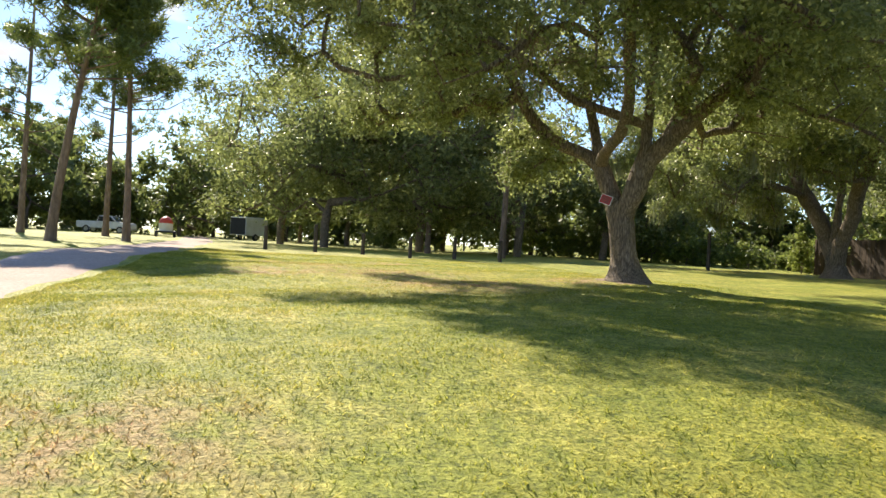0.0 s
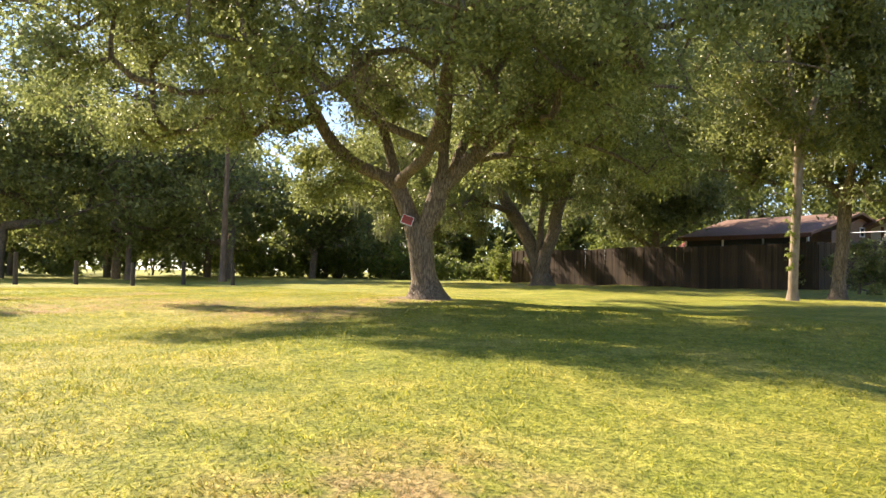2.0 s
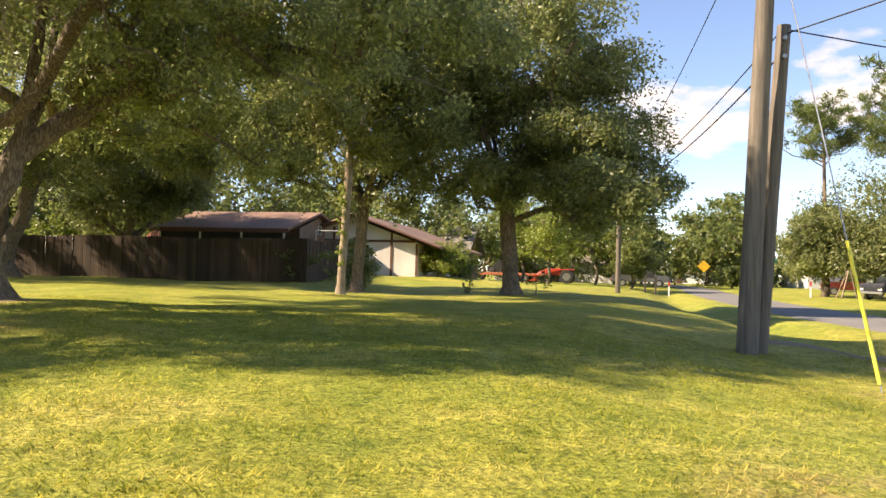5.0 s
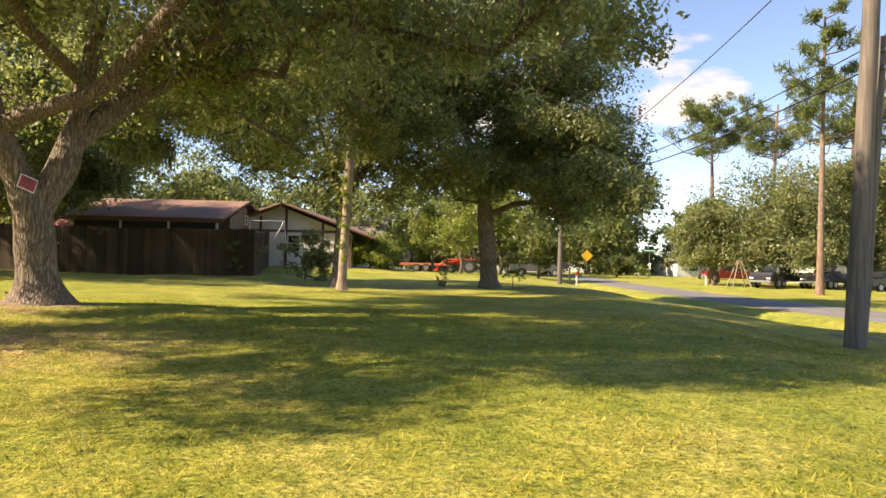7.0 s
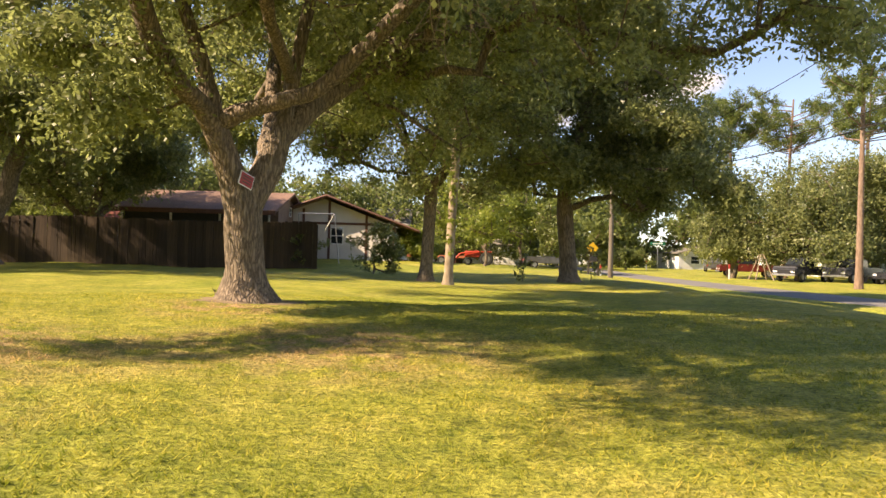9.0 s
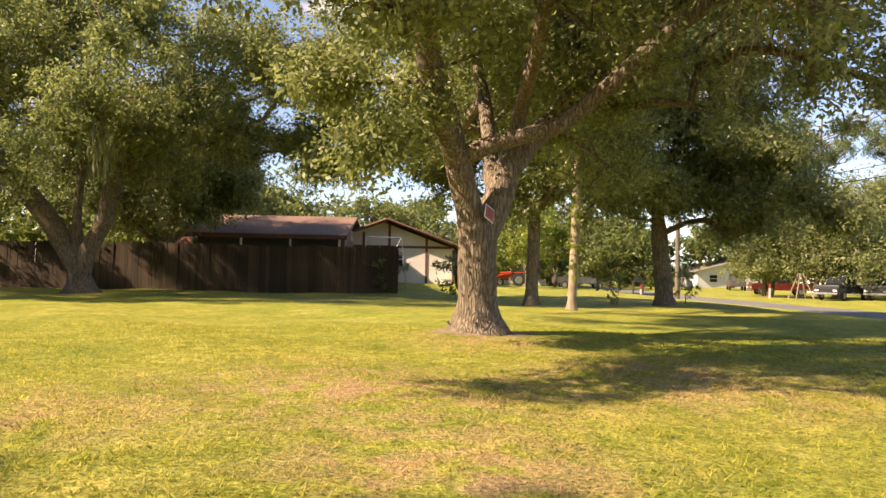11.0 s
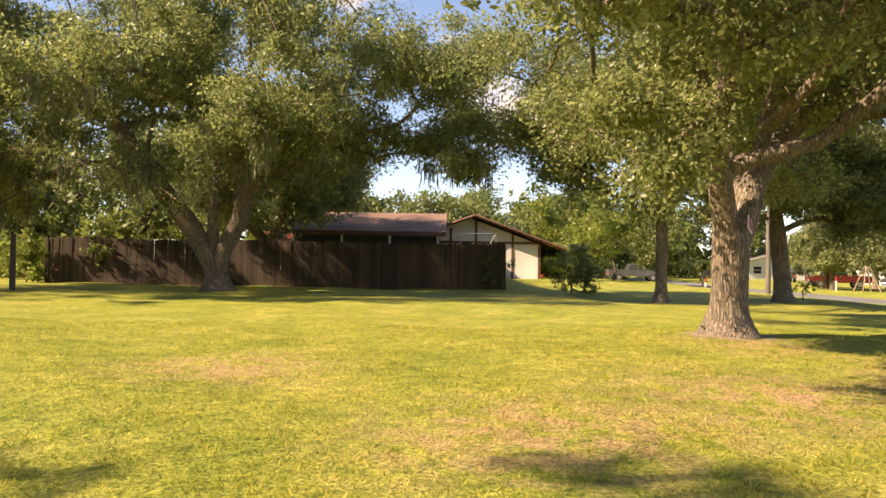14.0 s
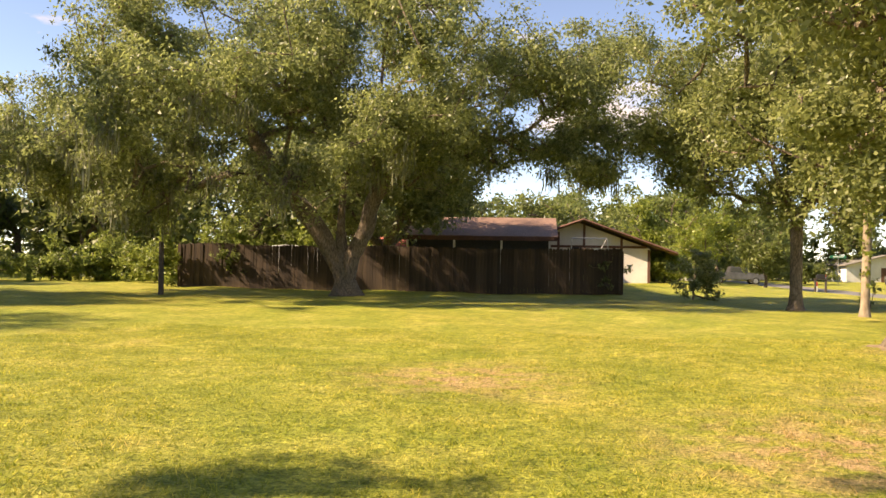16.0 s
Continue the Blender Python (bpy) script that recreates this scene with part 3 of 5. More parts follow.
tree("oak_tree", "large live oak with grey furrowed forked trunk in the lawn", (6.86, 13.2), 11, oak_limbs,
     [(-1.4, -5.9, 6.2, 3.8, 3.9, 2.5), (1.6, -4.2, 6.0, 4.2, 4.2, 2.6), (2.8, 2.8, 6.2, 4.6, 4.4, 3.4), (-1.2, 2.6, 6.6, 3.8, 4.4, 3.4), (0.4, -0.4, 8.8, 4.2, 4.8, 2.8), (3.8, -0.4, 5.8, 3.2, 3.8, 2.8), (-4.2, -6.6, 6.0, 2.6, 2.5, 1.8), (7.0, -1.6, 5.7, 3.0, 2.8, 2.0), (4.4, -2.2, 7.6, 3.2, 3.0, 2.0)],
     1300, 240, 0.098, M["oak_leaf"], M["bark"], 0.305, 0.60, 12, 0.5, 2.9, 0.62, 0.1, 0.45, hollow=(1.9, 4.3), flare_h=0.7, flare_k=1.0,
     low=[(-1.45, -1.7, 3.5, 0.9, 1.0, 1.2, 30), (-0.3, -1.2, 4.6, 1.2, 1.0, 0.7, 18), (1.9, 1.2, 4.0, 1.2, 1.2, 0.8, 16)], kite=True)


def plain_limbs(top, lean=(0, 0), fork=None, spread=1.6):
    """A trunk with a few rising limbs."""
    a = stem([(0, 0, 0), (lean[0] * 0.3, lean[1] * 0.3, top * 0.33), (lean[0] * 0.7, lean[1] * 0.7, top * 0.66), (lean[0], lean[1], top)], 3)
    out = [(a, -1)]
    if fork:
        n = len(a) - 1
        for i in range(fork):
            w = 2 * math.pi * i / fork + 0.7
            dx, dy = math.cos(w) * spread, math.sin(w) * spread
            out.append((stem([(lean[0] + dx * 0.2, lean[1] + dy * 0.2, top * 1.12), (lean[0] + dx * 0.6, lean[1] + dy * 0.6, top * 1.45), (lean[0] + dx, lean[1] + dy, top * 1.9)]), n))
    return out


# leaning many-stemmed oak against the fence, hung with moss
t0 = stem([(0, 0, 0), (-0.05, 0, 0.5), (-0.25, 0, 1.1)], 3)
k0 = len(t0) - 1
lo_limbs = [(t0, -1), (stem([(-0.6, 0, 1.7), (-1.3, -0.1, 2.8), (-2.4, -0.3, 4.2), (-3.6, -0.4, 6.0)]), k0),
            (stem([(-0.25, 0.1, 1.8), (-0.3, 0.2, 3.2), (-0.1, 0.4, 6.0)]), k0),
            (stem([(0.2, 0.0, 1.6), (0.7, 0.1, 2.6), (1.0, 0.1, 3.8), (2.6, -0.2, 6.2)]), 3)]
tree("oak_tree", "spreading live oak with leaning stems and Spanish moss by the fence", (-6.5, 28.4), 12, lo_limbs,
     [(-5.0, -2.4, 6.6, 6.0, 5.4, 4.0), (3.2, -2.6, 7.0, 5.8, 5.0, 3.6), (-1.0, 1.5, 9.2, 6.6, 5.4, 3.6), (-8.5, 0.0, 5.6, 4.8, 4.4, 3.0), (-1.0, -5.4, 6.6, 6.4, 4.4, 3.2), (5.0, -4.6, 6.6, 4.4, 3.8, 2.6), (6.2, 0.6, 6.8, 3.6, 3.6, 2.6), (-10.6, -0.5, 6.6, 4.4, 3.8, 2.8), (8.6, 0.0, 7.4, 3.2, 3.4, 2.8), (8.4, -1.8, 6.2, 2.9, 2.8, 2.3), (-6.0, -1.0, 10.6, 5.4, 4.6, 3.0), (2.5, -1.0, 10.4, 5.4, 4.6, 3.0)],
     1430, 240, 0.128, M["oak_leaf"], M["bark"], 0.46, 0.72, 10, 0.7, 2.5, 0.68, 0.2, 0.4, 115, hollow=(2.5, 4.2))
# oak behind the fence that shades the brown house
tree("oak_tree", "dark many-stemmed oak standing behind the board fence", (-6.3, 37.0), 17, plain_limbs(2.0, (-0.5, 0.0), 4, 1.8),
     [(-0.5, -0.2, 6.2, 4.4, 3.2, 3.2), (1.6, -0.6, 5.8, 2.6, 2.6, 2.2), (-3.6, 0.0, 5.6, 3.6, 3.0, 2.8)],
     420, 150, 0.18, M["dark_leaf"], M["bark"], 0.30, 0.85, 8, 0.7, 2.6, 0.68, 0.15, 0.4)
# slender pale trunk with ivy
tree("slender_tree", "slender pale-barked tree with ivy on its trunk", (10.15, 23.2), 13, plain_limbs(4.4, (0.15, 0.1), 3, 1.0),
     [(0.2, 0, 6.6, 2.3, 2.3, 2.6), (0.1, 0.2, 8.6, 1.9, 1.9, 1.8)], 260, 180, 0.125, M["light_leaf"], M["pale_bark"], 0.13, 0.6, 8, 0.5, 4.0, flare_k=0.5, flare_h=0.4)
# dark oak beside it
tree("oak_tree", "dark-trunked oak with ivy behind the slender tree", (9.4, 26.8), 14, plain_limbs(3.2, (0.1, 0.3), 4, 2.0),
     [(0.0, 0, 6.4, 3.8, 3.4, 3.2), (0.8, 0.5, 8.4, 3.0, 3.0, 2.4), (-1.6, 0.3, 7.2, 2.6, 2.6, 2.2)], 500, 200, 0.13, M["oak_leaf"], M["bark"], 0.21, 0.7, 8, 0.55, 2.6,
     low=[(-3.5, 0.2, 5.6, 2.5, 2.2, 2.0, 84), (1.2, -0.4, 4.2, 1.4, 1.4, 1.2, 22)])
# tall upright oak near the street
tree("oak_tree", "tall upright dark oak near the street", (14.56, 29.1), 15, plain_limbs(4.0, (-0.3, 0.1), 4, 1.6),
     [(0.2, 0, 6.4, 4.0, 3.6, 3.0), (0.5, 0, 9.4, 3.4, 3.3, 3.2), (-0.6, 0, 8.0, 3.6, 3.4, 3.2), (1.9, -0.5, 5.2, 3.0, 2.6, 2.0), (-2.4, 0.0, 5.2, 2.8, 2.6, 2.2), (3.4, -0.4, 4.8, 2.4, 2.4, 1.8)], 700, 180, 0.145, M["dark_leaf"], M["bark"], 0.30, 0.7, 10, 0.55, 2.4,
     low=[(3.5, -4.3, 3.4, 1.3, 1.3, 1.1, 30), (0.6, -1.4, 4.0, 2.2, 1.6, 1.1, 34), (2.6, 0.4, 3.0, 1.8, 1.8, 1.3, 36), (3.4, -0.8, 4.6, 2.2, 2.2, 1.9, 56)])

def pine(place, seed, tall, lean=(0, 0), r0=0.22, crown=0.42, n=16, spread=2.2, group="pines", needles=95, puff=1.0):
    """A slash pine: a tall bare stem and flat tufts of needles high up."""
    r = np.random.default_rng(seed)
    t = thing("pine_tree", (place[0], place[1], h(*place) - 0.05), "tall slash pine with bare trunk and flat tufted crown", "tree", group)
    ks = 14
    P = [np.array([lean[0] * (i / ks) ** 1.3, lean[1] * (i / ks) ** 1.3, tall * i / ks]) for i in range(ks + 1)]
    ch = [[(p, r0 * (1 - 0.72 * i / ks) * (1.25 if i == 0 else 1)) for i, p in enumerate(P)]]
    C = []
    for i in range(n):
        u = 1 - crown * r.random() ** 0.8
        b = np.array([lean[0] * u ** 1.3, lean[1] * u ** 1.3, tall * u])
        w = r.random() * 2 * math.pi
        ln = spread * (0.45 + 0.65 * r.random()) * (1.25 - 0.7 * (u - 1 + crown) / crown)
        tip_ = b + np.array([math.cos(w) * ln, math.sin(w) * ln, 0.35 * ln + 0.3])
        midp = (b + tip_) / 2 + np.array([0, 0, -0.12 * ln])
        ch.append([(b, r0 * 0.20), (midp, r0 * 0.15), (tip_, r0 * 0.07)])
        for _ in range(7):
            v = 0.40 + 0.62 * r.random()
            C.append(b + (tip_ - b) * v + r.normal(0, 0.11 * ln, 3) * np.array([1, 1, 0.45]) + np.array([0, 0, 0.12]))
    V, F = tube_mesh(ch, 8)
    raw("trunk", V, F, M["pine_bark"], t, smooth=True)
    C = np.array(C)
    LV, LF = leaves(r, C, 0.085 * puff * spread * (0.8 + 0.6 * r.random(len(C))), needles // 2, 0.32, 0.55, -0.1, 0.20, 12, 0.28)
    raw("crown", LV, LF, M["pine_needle"], t)
    return t


pine((33.0, 44.0), 21, 15.5, (0.2, 0.3), 0.22, 0.50, 24, 3.0, needles=100)
pine((38.5, 44.5), 22, 16.0, (-0.4, 0.2), 0.22, 0.50, 24, 3.0, needles=100)
pine((34.6, 68.0), 23, 14.8, (-0.3, 0.0), 0.26, 0.30, 30, 4.6, needles=120)
pine((41.0, 72.0), 24, 16.5, (0.5, 0.0), 0.28, 0.32, 30, 4.6, needles=120)
pine((46.5, 69.0), 25, 17.5, (0.5, 0.0), 0.28, 0.32, 30, 4.6, needles=120)
pine((-8.8, -4.4), 26, 11.6, (0.5, 2.0), 0.21, 0.48, 34, 3.2, needles=230, puff=1.7)
pine((-20.0, 16.7), 30, 14.0, (0.2, 0.3), 0.2, 0.30, 9, 2.2)
pine((-30.6, 13.8), 31, 15.0, (0.2, 0.3), 0.2, 0.35, 16, 2.6)
pine((-15.7, -3.15), 27, 12.3, (0.5, -0.2), 0.19, 0.50, 30, 3.2, needles=140, puff=1.3)
pine((-27.0, -12.0), 28, 15.0, (0.3, 0.3), 0.22, 0.6, 20, 3.0)
pine((-33.0, -8.6), 29, 15.0, (0.5, 0.3), 0.22, 0.6, 20, 3.0)


def leafy(name, label, place, seed, size, n_cl, per, leaf, mat, trunk_r=0.05, group="", floor_z=0.1, category="shrub"):
    """A shrub or a distant tree: several stems under one crown of uneven clusters."""
    r = np.random.default_rng(seed)
    sx, sy, sz = size
    t = thing(name, (place[0], place[1], h(*place) - 0.05), label, category, group)
    lobes = [(r.normal(0, sx * 0.35), r.normal(0, sy * 0.35), sz * (0.50 + 0.12 * r.normal()), sx * (0.5 + 0.2 * r.random()), sy * (0.5 + 0.2 * r.random()), sz * (0.36 + 0.12 * r.random())) for _ in range(5)]
    C = crown_centres(r, lobes, n_cl, 0.4, 4 if category == "tree" else 1)
    C = C[C[:, 2] > floor_z]
    P, parent, R, n_limb = grow(r, [(stem([(0, 0, 0), (0.05 * sx, 0, sz * 0.12), (0, 0.05 * sy, sz * 0.25)], 3), -1)], C, max(0.3, sz * 0.12))
    R = R * trunk_r / R[0]
    V, F = tube_mesh(chains_of(P, parent, np.maximum(R, 0.006)), 6)
    raw("trunk", V, F, M["bark"], t, smooth=True)
    LV, LF = leaves(r, C, np.full(len(C), 0.20 * (sx * sy * sz) ** 0.333) * (0.6 + 0.8 * r.random(len(C))), per, leaf, 0.8, 0.0, 0.5)
    raw("crown", LV, LF, mat, t)
    return t


# round oaks across the street
for i, (x, y, s, z_) in enumerate([(33.9, 65.5, 3.2, 8.0), (38.6, 64.0, 6.0, 11.0), (45.0, 66.0, 6.0, 11.0), (58.0, 70.0, 5.0, 10.0), (51.0, 76.0, 5.5, 11.0)]):
    leafy("oak_tree", "round-headed oak across the street", (x, y), 40 + i, (s, s, z_), 420, 110, 0.25, M["dark_leaf"], 0.28, "oaks across the street", 2.0, "tree")
# woods beyond
wood_places = [(-60, -34), (-68, -26), (-74, -19), (-82, -24), (-66, 4), (-58, 9), (-76, 2), (-50, 18), (-47, 26), (-46, 34), (-48, 42), (-46, 50), (-12, 84),(-95, -30), (-100, -14), (-98, 2), (-84, 16),
               (-4, 80), (4, 84), (12, 100), (22, 125), (34, 128), (46, 118), (56, 104), (64, 90), (-40, -24), (-34, -34), (30, 110), (2, 66), (-9, 66), (-20, 60), (-14, 62), (-5, 58), (-1, 72), (-17, 50), (-12, 49), (16, 92), (20, 96), (12, 84), (24.0, 160.0), (36, 118), (-31, 50), (-26, 55), (-70, -10), (-84, -8), (-41, 57), (-33, 61)]
for i, (x, y) in enumerate(wood_places):
    rr = random.Random(100 + i)
    sz = 10.0 + 4 * rr.random()
    close = x > -30 and y < 85
    if -12 < x < 8 and 55 < y < 90:
        sz *= 0.60
    leafy("woodland_tree", "distant woodland tree in dense green leaf", (x, y), 100 + i, (6.2, 6.2, sz), 170, 58 if close else 34, 0.38 if close else 0.66, M["wood_leaf"], 0.25, "woods", 0.6, "tree")
# oaks behind the row of posts
for i, (x, y, s, z_) in enumerate([(-31.0, 6.5, 7.0, 15.0), (-33.0, 13.5, 7.2, 16.0), (-31.0, 20.5, 6.0, 15.0), (-41.0, 3.0, 6.8, 14.0), (-41, 22, 6, 14.0), (-33.5, 28.0, 4.0, 8.0), (-45, 15, 6, 13), (-39, 33, 5, 10.0)]):
    leafy("oak_tree", "shady oak behind the row of posts", (x, y), 60 + i, (s, s, z_), 330, 80, 0.30, M["oak_leaf"], 0.30, "oaks behind the posts", 2.5, "tree")
# bright scrub along the field's edge
for i in range(26):
    rr = random.Random(300 + i)
    u = i / 25
    x, y = -40 + 30 * u + rr.uniform(-2, 2), 20 + 32 * u + rr.uniform(-3, 3) + 6
    leafy("scrub_bush", "bright green scrub bush at the field's edge", (x, y), 300 + i, (2.2, 2.2, 2.2 + 1.4 * rr.random()), 60, 32, 0.29, M["shrub_leaf"] if i % 3 else M["bright_leaf"], 0.05, "scrub")

for i in range(12):
    rr = random.Random(350 + i)
    leafy("scrub_bush", "low green scrub on the far side of the field", (-62 + 4.2 * i, 58 + 1.6 * i + rr.uniform(-3, 3)), 350 + i, (3.4, 3.0, 3.0 + 1.6 * rr.random()), 60, 40, 0.36, M["bright_leaf"], 0.06, "scrub")

for i, (x, y) in enumerate([(-70, -32), (-78, -22), (-84, -10), (-80, 0), (-72, 8), (-64, 14), (-60, 22), (-56, 30), (-56, 38), (-54, 46), (-50, 54), (-58, -42), (40, 130), (52, 118), (14, 118)]):
    rr = random.Random(500 + i)
    leafy("thicket", "dense dark green thicket at the wood's edge", (x, y), 500 + i, (6.0, 6.0, 5.0 + 2.5 * rr.random()), 130, 34, 0.62, M["wood_leaf"], 0.1, "thickets", 0.1)

# ---- fence ----
fence = thing("board_fence", (0, 0, 0), "weathered brown wooden board privacy fence", "fence")


def boards(x0, y0, x1, y1, top, seed):
    r = random.Random(seed)
    ln = math.hypot(x1 - x0, y1 - y0)
    ang = math.degrees(math.atan2(y1 - y0, x1 - x0))
    n = int(ln / 0.152)
    variants = []
    for k in range(4):
        bm = bmesh.new()
        w = 0.0745
        pts = [(-w, 0), (w, 0), (w, top - 0.05), (w - 0.03, top), (-w + 0.03, top), (-w, top - 0.05)]
        vs = [bm.verts.new((p[0], -0.011, p[1] + (0.012 * k if p[1] > 1 else 0))) for p in pts]
        f = bm.faces.new(vs)
        ex = bmesh.ops.extrude_face_region(bm, geom=[f])
        bmesh.ops.translate(bm, vec=(0, 0.022, 0), verts=[v for v in ex["geom"] if isinstance(v, bmesh.types.BMVert)])
        bmesh.ops.recalc_face_normals(bm, faces=bm.faces)
        me = bpy.data.meshes.new("board")
        bm.to_mesh(me)
        bm.free()
        me.materials.append(M["fence_board"])
        variants.append(me)
    for i in range(n):
        u = (i + 0.5) / n
        x, y = x0 + (x1 - x0) * u, y0 + (y1 - y0) * u
        ob = new("board", variants[r.randrange(4)])
        ob.parent = fence
        ob.matrix_local = pose(x, y, h(x, y) + r.uniform(-0.01, 0.02), r.uniform(-0.8, 0.8), r.uniform(-0.25, 0.25), ang)
    for z in (0.35, 1.05, 1.75):
        bm = bmesh.new()
        box(bm, 0, ln, 0.02, 0.06, z - 0.045, z + 0.045)
        ob = part("rail", bm, M["fence_wood"], fence)
        ob.matrix_local = pose(x0, y0, h(x0, y0), 0, 0, ang)
    k = int(ln / 2.4)
    for i in range(k + 1):
        bm = bmesh.new()
        box(bm, -0.045, 0.045, 0.06, 0.15, -0.2, top - 0.1)
        ob = part("post", bm, M["fence_wood"], fence)
        x, y = x0 + (x1 - x0) * i / k, y0 + (y1 - y0) * i / k
        ob.matrix_local = pose(x, y, h(x, y), 0, 0, ang)


fm = M["fence_wood"].copy()
fm.name = "fence_board"
nn, ll = fm.node_tree.nodes, fm.node_tree.links
oi = nn.new("ShaderNodeObjectInfo")
rr_ = ramp(nn, ll, oi.outputs["Random"], [(0.0, (0.6, 0.58, 0.55)), (1.0, (1.25, 1.2, 1.1))])
pb = nn["Principled BSDF"]
old = pb.inputs["Base Color"].links[0].from_socket
ll.new(mix(nn, ll, 1.0, old, rr_.outputs["Color"], "MULTIPLY"), pb.inputs["Base Color"])
M["fence_board"] = fm
boards(-16.0, 34.0, 4.45, 34.0, 2.0, 1)
boards(4.45, 34.0, 2.6, 43.6, 2.0, 2)
boards(-16.0, 44.0, -16.0, 34.0, 2.0, 3)

# ---- row of posts in the lawn ----
for i, y in enumerate([3.7, 5.98, 8.2, 10.45, 12.6, 14.85, 25.7]):
    t = thing("wooden_post", (-12.6, y, h(-12.6, y) - 0.05), "short dark wooden post standing in the lawn", "post", "row of posts")
    bm = bmesh.new()
    tall = (1.15, 1.35, 1.05, 1.05, 1.1, 1.1, 1.95)[i]
    rod(bm, (0, 0, 0), (0.02 * (i % 3 - 1), 0, tall), 0.10, 0.085, 10)
    bmesh.ops.bevel(bm, geom=[e for e in bm.edges if all(v.co.z > tall - 0.02 for v in e.verts)], offset=0.02, segments=1, affect="EDGES")
    part("shaft", bm, M["post_wood"], t)

# ---- utility poles ----
for (x, y, tall, r_, tip_x) in ((20.3, 14.2, 8.6, 0.17, 0.30), (20.52, 14.55, 5.5, 0.15, 0.34), (18.35, 40.0, 5.9, 0.13, 0.0)):
    t = thing("utility_pole", (x, y, h(x, y) - 0.15), "weathered round timber utility pole by the ditch", "utility pole", "utility poles")
    P = [(np.array([tip_x * k / 8, 0.012 * math.sin(2.1 * k), tall * k / 8]), r_ * (1 - 0.28 * k / 8)) for k in range(9)]
    V, F = tube_mesh([P + [(P[-1][0] + np.array([0, 0, 0.03]), 0.01)]], 18)
    raw("shaft", V, F, M["pole_wood"], t, smooth=True)
    if tall < 6 and tip_x:
        for z in (tall - 0.25, tall - 0.55):
            bm = bmesh.new(); rod(bm, (tip_x - 0.02, -0.22, z), (tip_x - 0.02, -0.10, z), 0.035, 0.03, 8); part("insulator", bm, M["steel"], t)
    elif not tip_x:
        bm = bmesh.new(); rod(bm, (0, 0, tall - 0.2), (0.55, -0.1, tall - 0.05), 0.03, None, 8); arm = part("lamp_arm", bm, M["steel"], t)
        bm = bmesh.new(); box(bm, 0.45, 0.85, -0.2, 0.0, tall - 0.13, tall, 0.03); part("lamp_head", bm, M["steel"], arm)

# ---- houses ----
def prism_roof(bm, x0, x1, y0, y1, z_eave, z_ridge, along, thick=0.12):
    """A gabled roof slab; along is the ridge's axis."""
    if along == "x":
        ym = (y0 + y1) / 2
        prof = [(y0, z_eave), (ym, z_ridge), (y1, z_eave), (y1, z_eave - thick), (ym, z_ridge - thick), (y0, z_eave - thick)]
        a, b = [bm.verts.new((x0, p[0], p[1])) for p in prof], [bm.verts.new((x1, p[0], p[1])) for p in prof]
    else:
        xm = (x0 + x1) / 2
        prof = [(x0, z_eave), (xm, z_ridge), (x1, z_eave), (x1, z_eave - thick), (xm, z_ridge - thick), (x0, z_eave - thick)]
        a, b = [bm.verts.new((p[0], y0, p[1])) for p in prof], [bm.verts.new((p[0], y1, p[1])) for p in prof]
    k = len(prof)
    for i in range(k):
        bm.faces.new((a[i], a[(i + 1) % k], b[(i + 1) % k], b[i]))
    for ring in (a, b):
        bm.faces.new((ring[0], ring[1], ring[4], ring[5]))
        bm.faces.new((ring[1], ring[2], ring[3], ring[4]))
    bmesh.ops.recalc_face_normals(bm, faces=bm.faces)


def gable_walls(bm, x0, x1, y0, y1, z_eave, z_ridge, along):
    if along == "x":
        ym = (y0 + y1) / 2
        prof = [(y0, 0), (y1, 0), (y1, z_eave), (ym, z_ridge), (y0, z_eave)]
        a, b = [bm.verts.new((x0, *p)) for p in prof], [bm.verts.new((x1, *p)) for p in prof]
    else:
        xm = (x0 + x1) / 2
        prof = [(x0, 0), (x1, 0), (x1, z_eave), (xm, z_ridge), (x0, z_eave)]
        a, b = [bm.verts.new((p[0], y0, p[1])) for p in prof], [bm.verts.new((p[0], y1, p[1])) for p in prof]
    for i in range(5):
        bm.faces.new((a[i], a[(i + 1) % 5], b[(i + 1) % 5], b[i]))
    bm.faces.new(a)
    bm.faces.new(b)
    bmesh.ops.recalc_face_normals(bm, faces=bm.faces)


def window(parent, x, y, z, w, hh, face="-y", frame_mat="white_paint"):
    """A sash window set proud of a wall: frame, rail and two panes."""
    m = pose(x, y, z, 0, 0, {"-y": 0, "+x": 90, "-x": -90}[face])
    bm = bmesh.new()
    for a in ((-w / 2 - 0.06, -w / 2, -hh / 2 - 0.06, hh / 2 + 0.06), (w / 2, w / 2 + 0.06, -hh / 2 - 0.06, hh / 2 + 0.06), (-w / 2, w / 2, hh / 2, hh / 2 + 0.06), (-w / 2, w / 2, -hh / 2 - 0.06, -hh / 2), (-w / 2, w / 2, -0.025, 0.025)):
        box(bm, a[0], a[1], -0.05, 0.02, a[2], a[3])
    wi = part("window", bm, M[frame_mat], parent)
    wi.matrix_local = m
    for s in (-1, 1):
        bm = bmesh.new()
        box(bm, -w / 2, w / 2, -0.015, 0.01, 0.02 if s > 0 else -hh / 2, hh / 2 if s > 0 else -0.02)
        part("pane", bm, M["glass"], wi)
    return wi


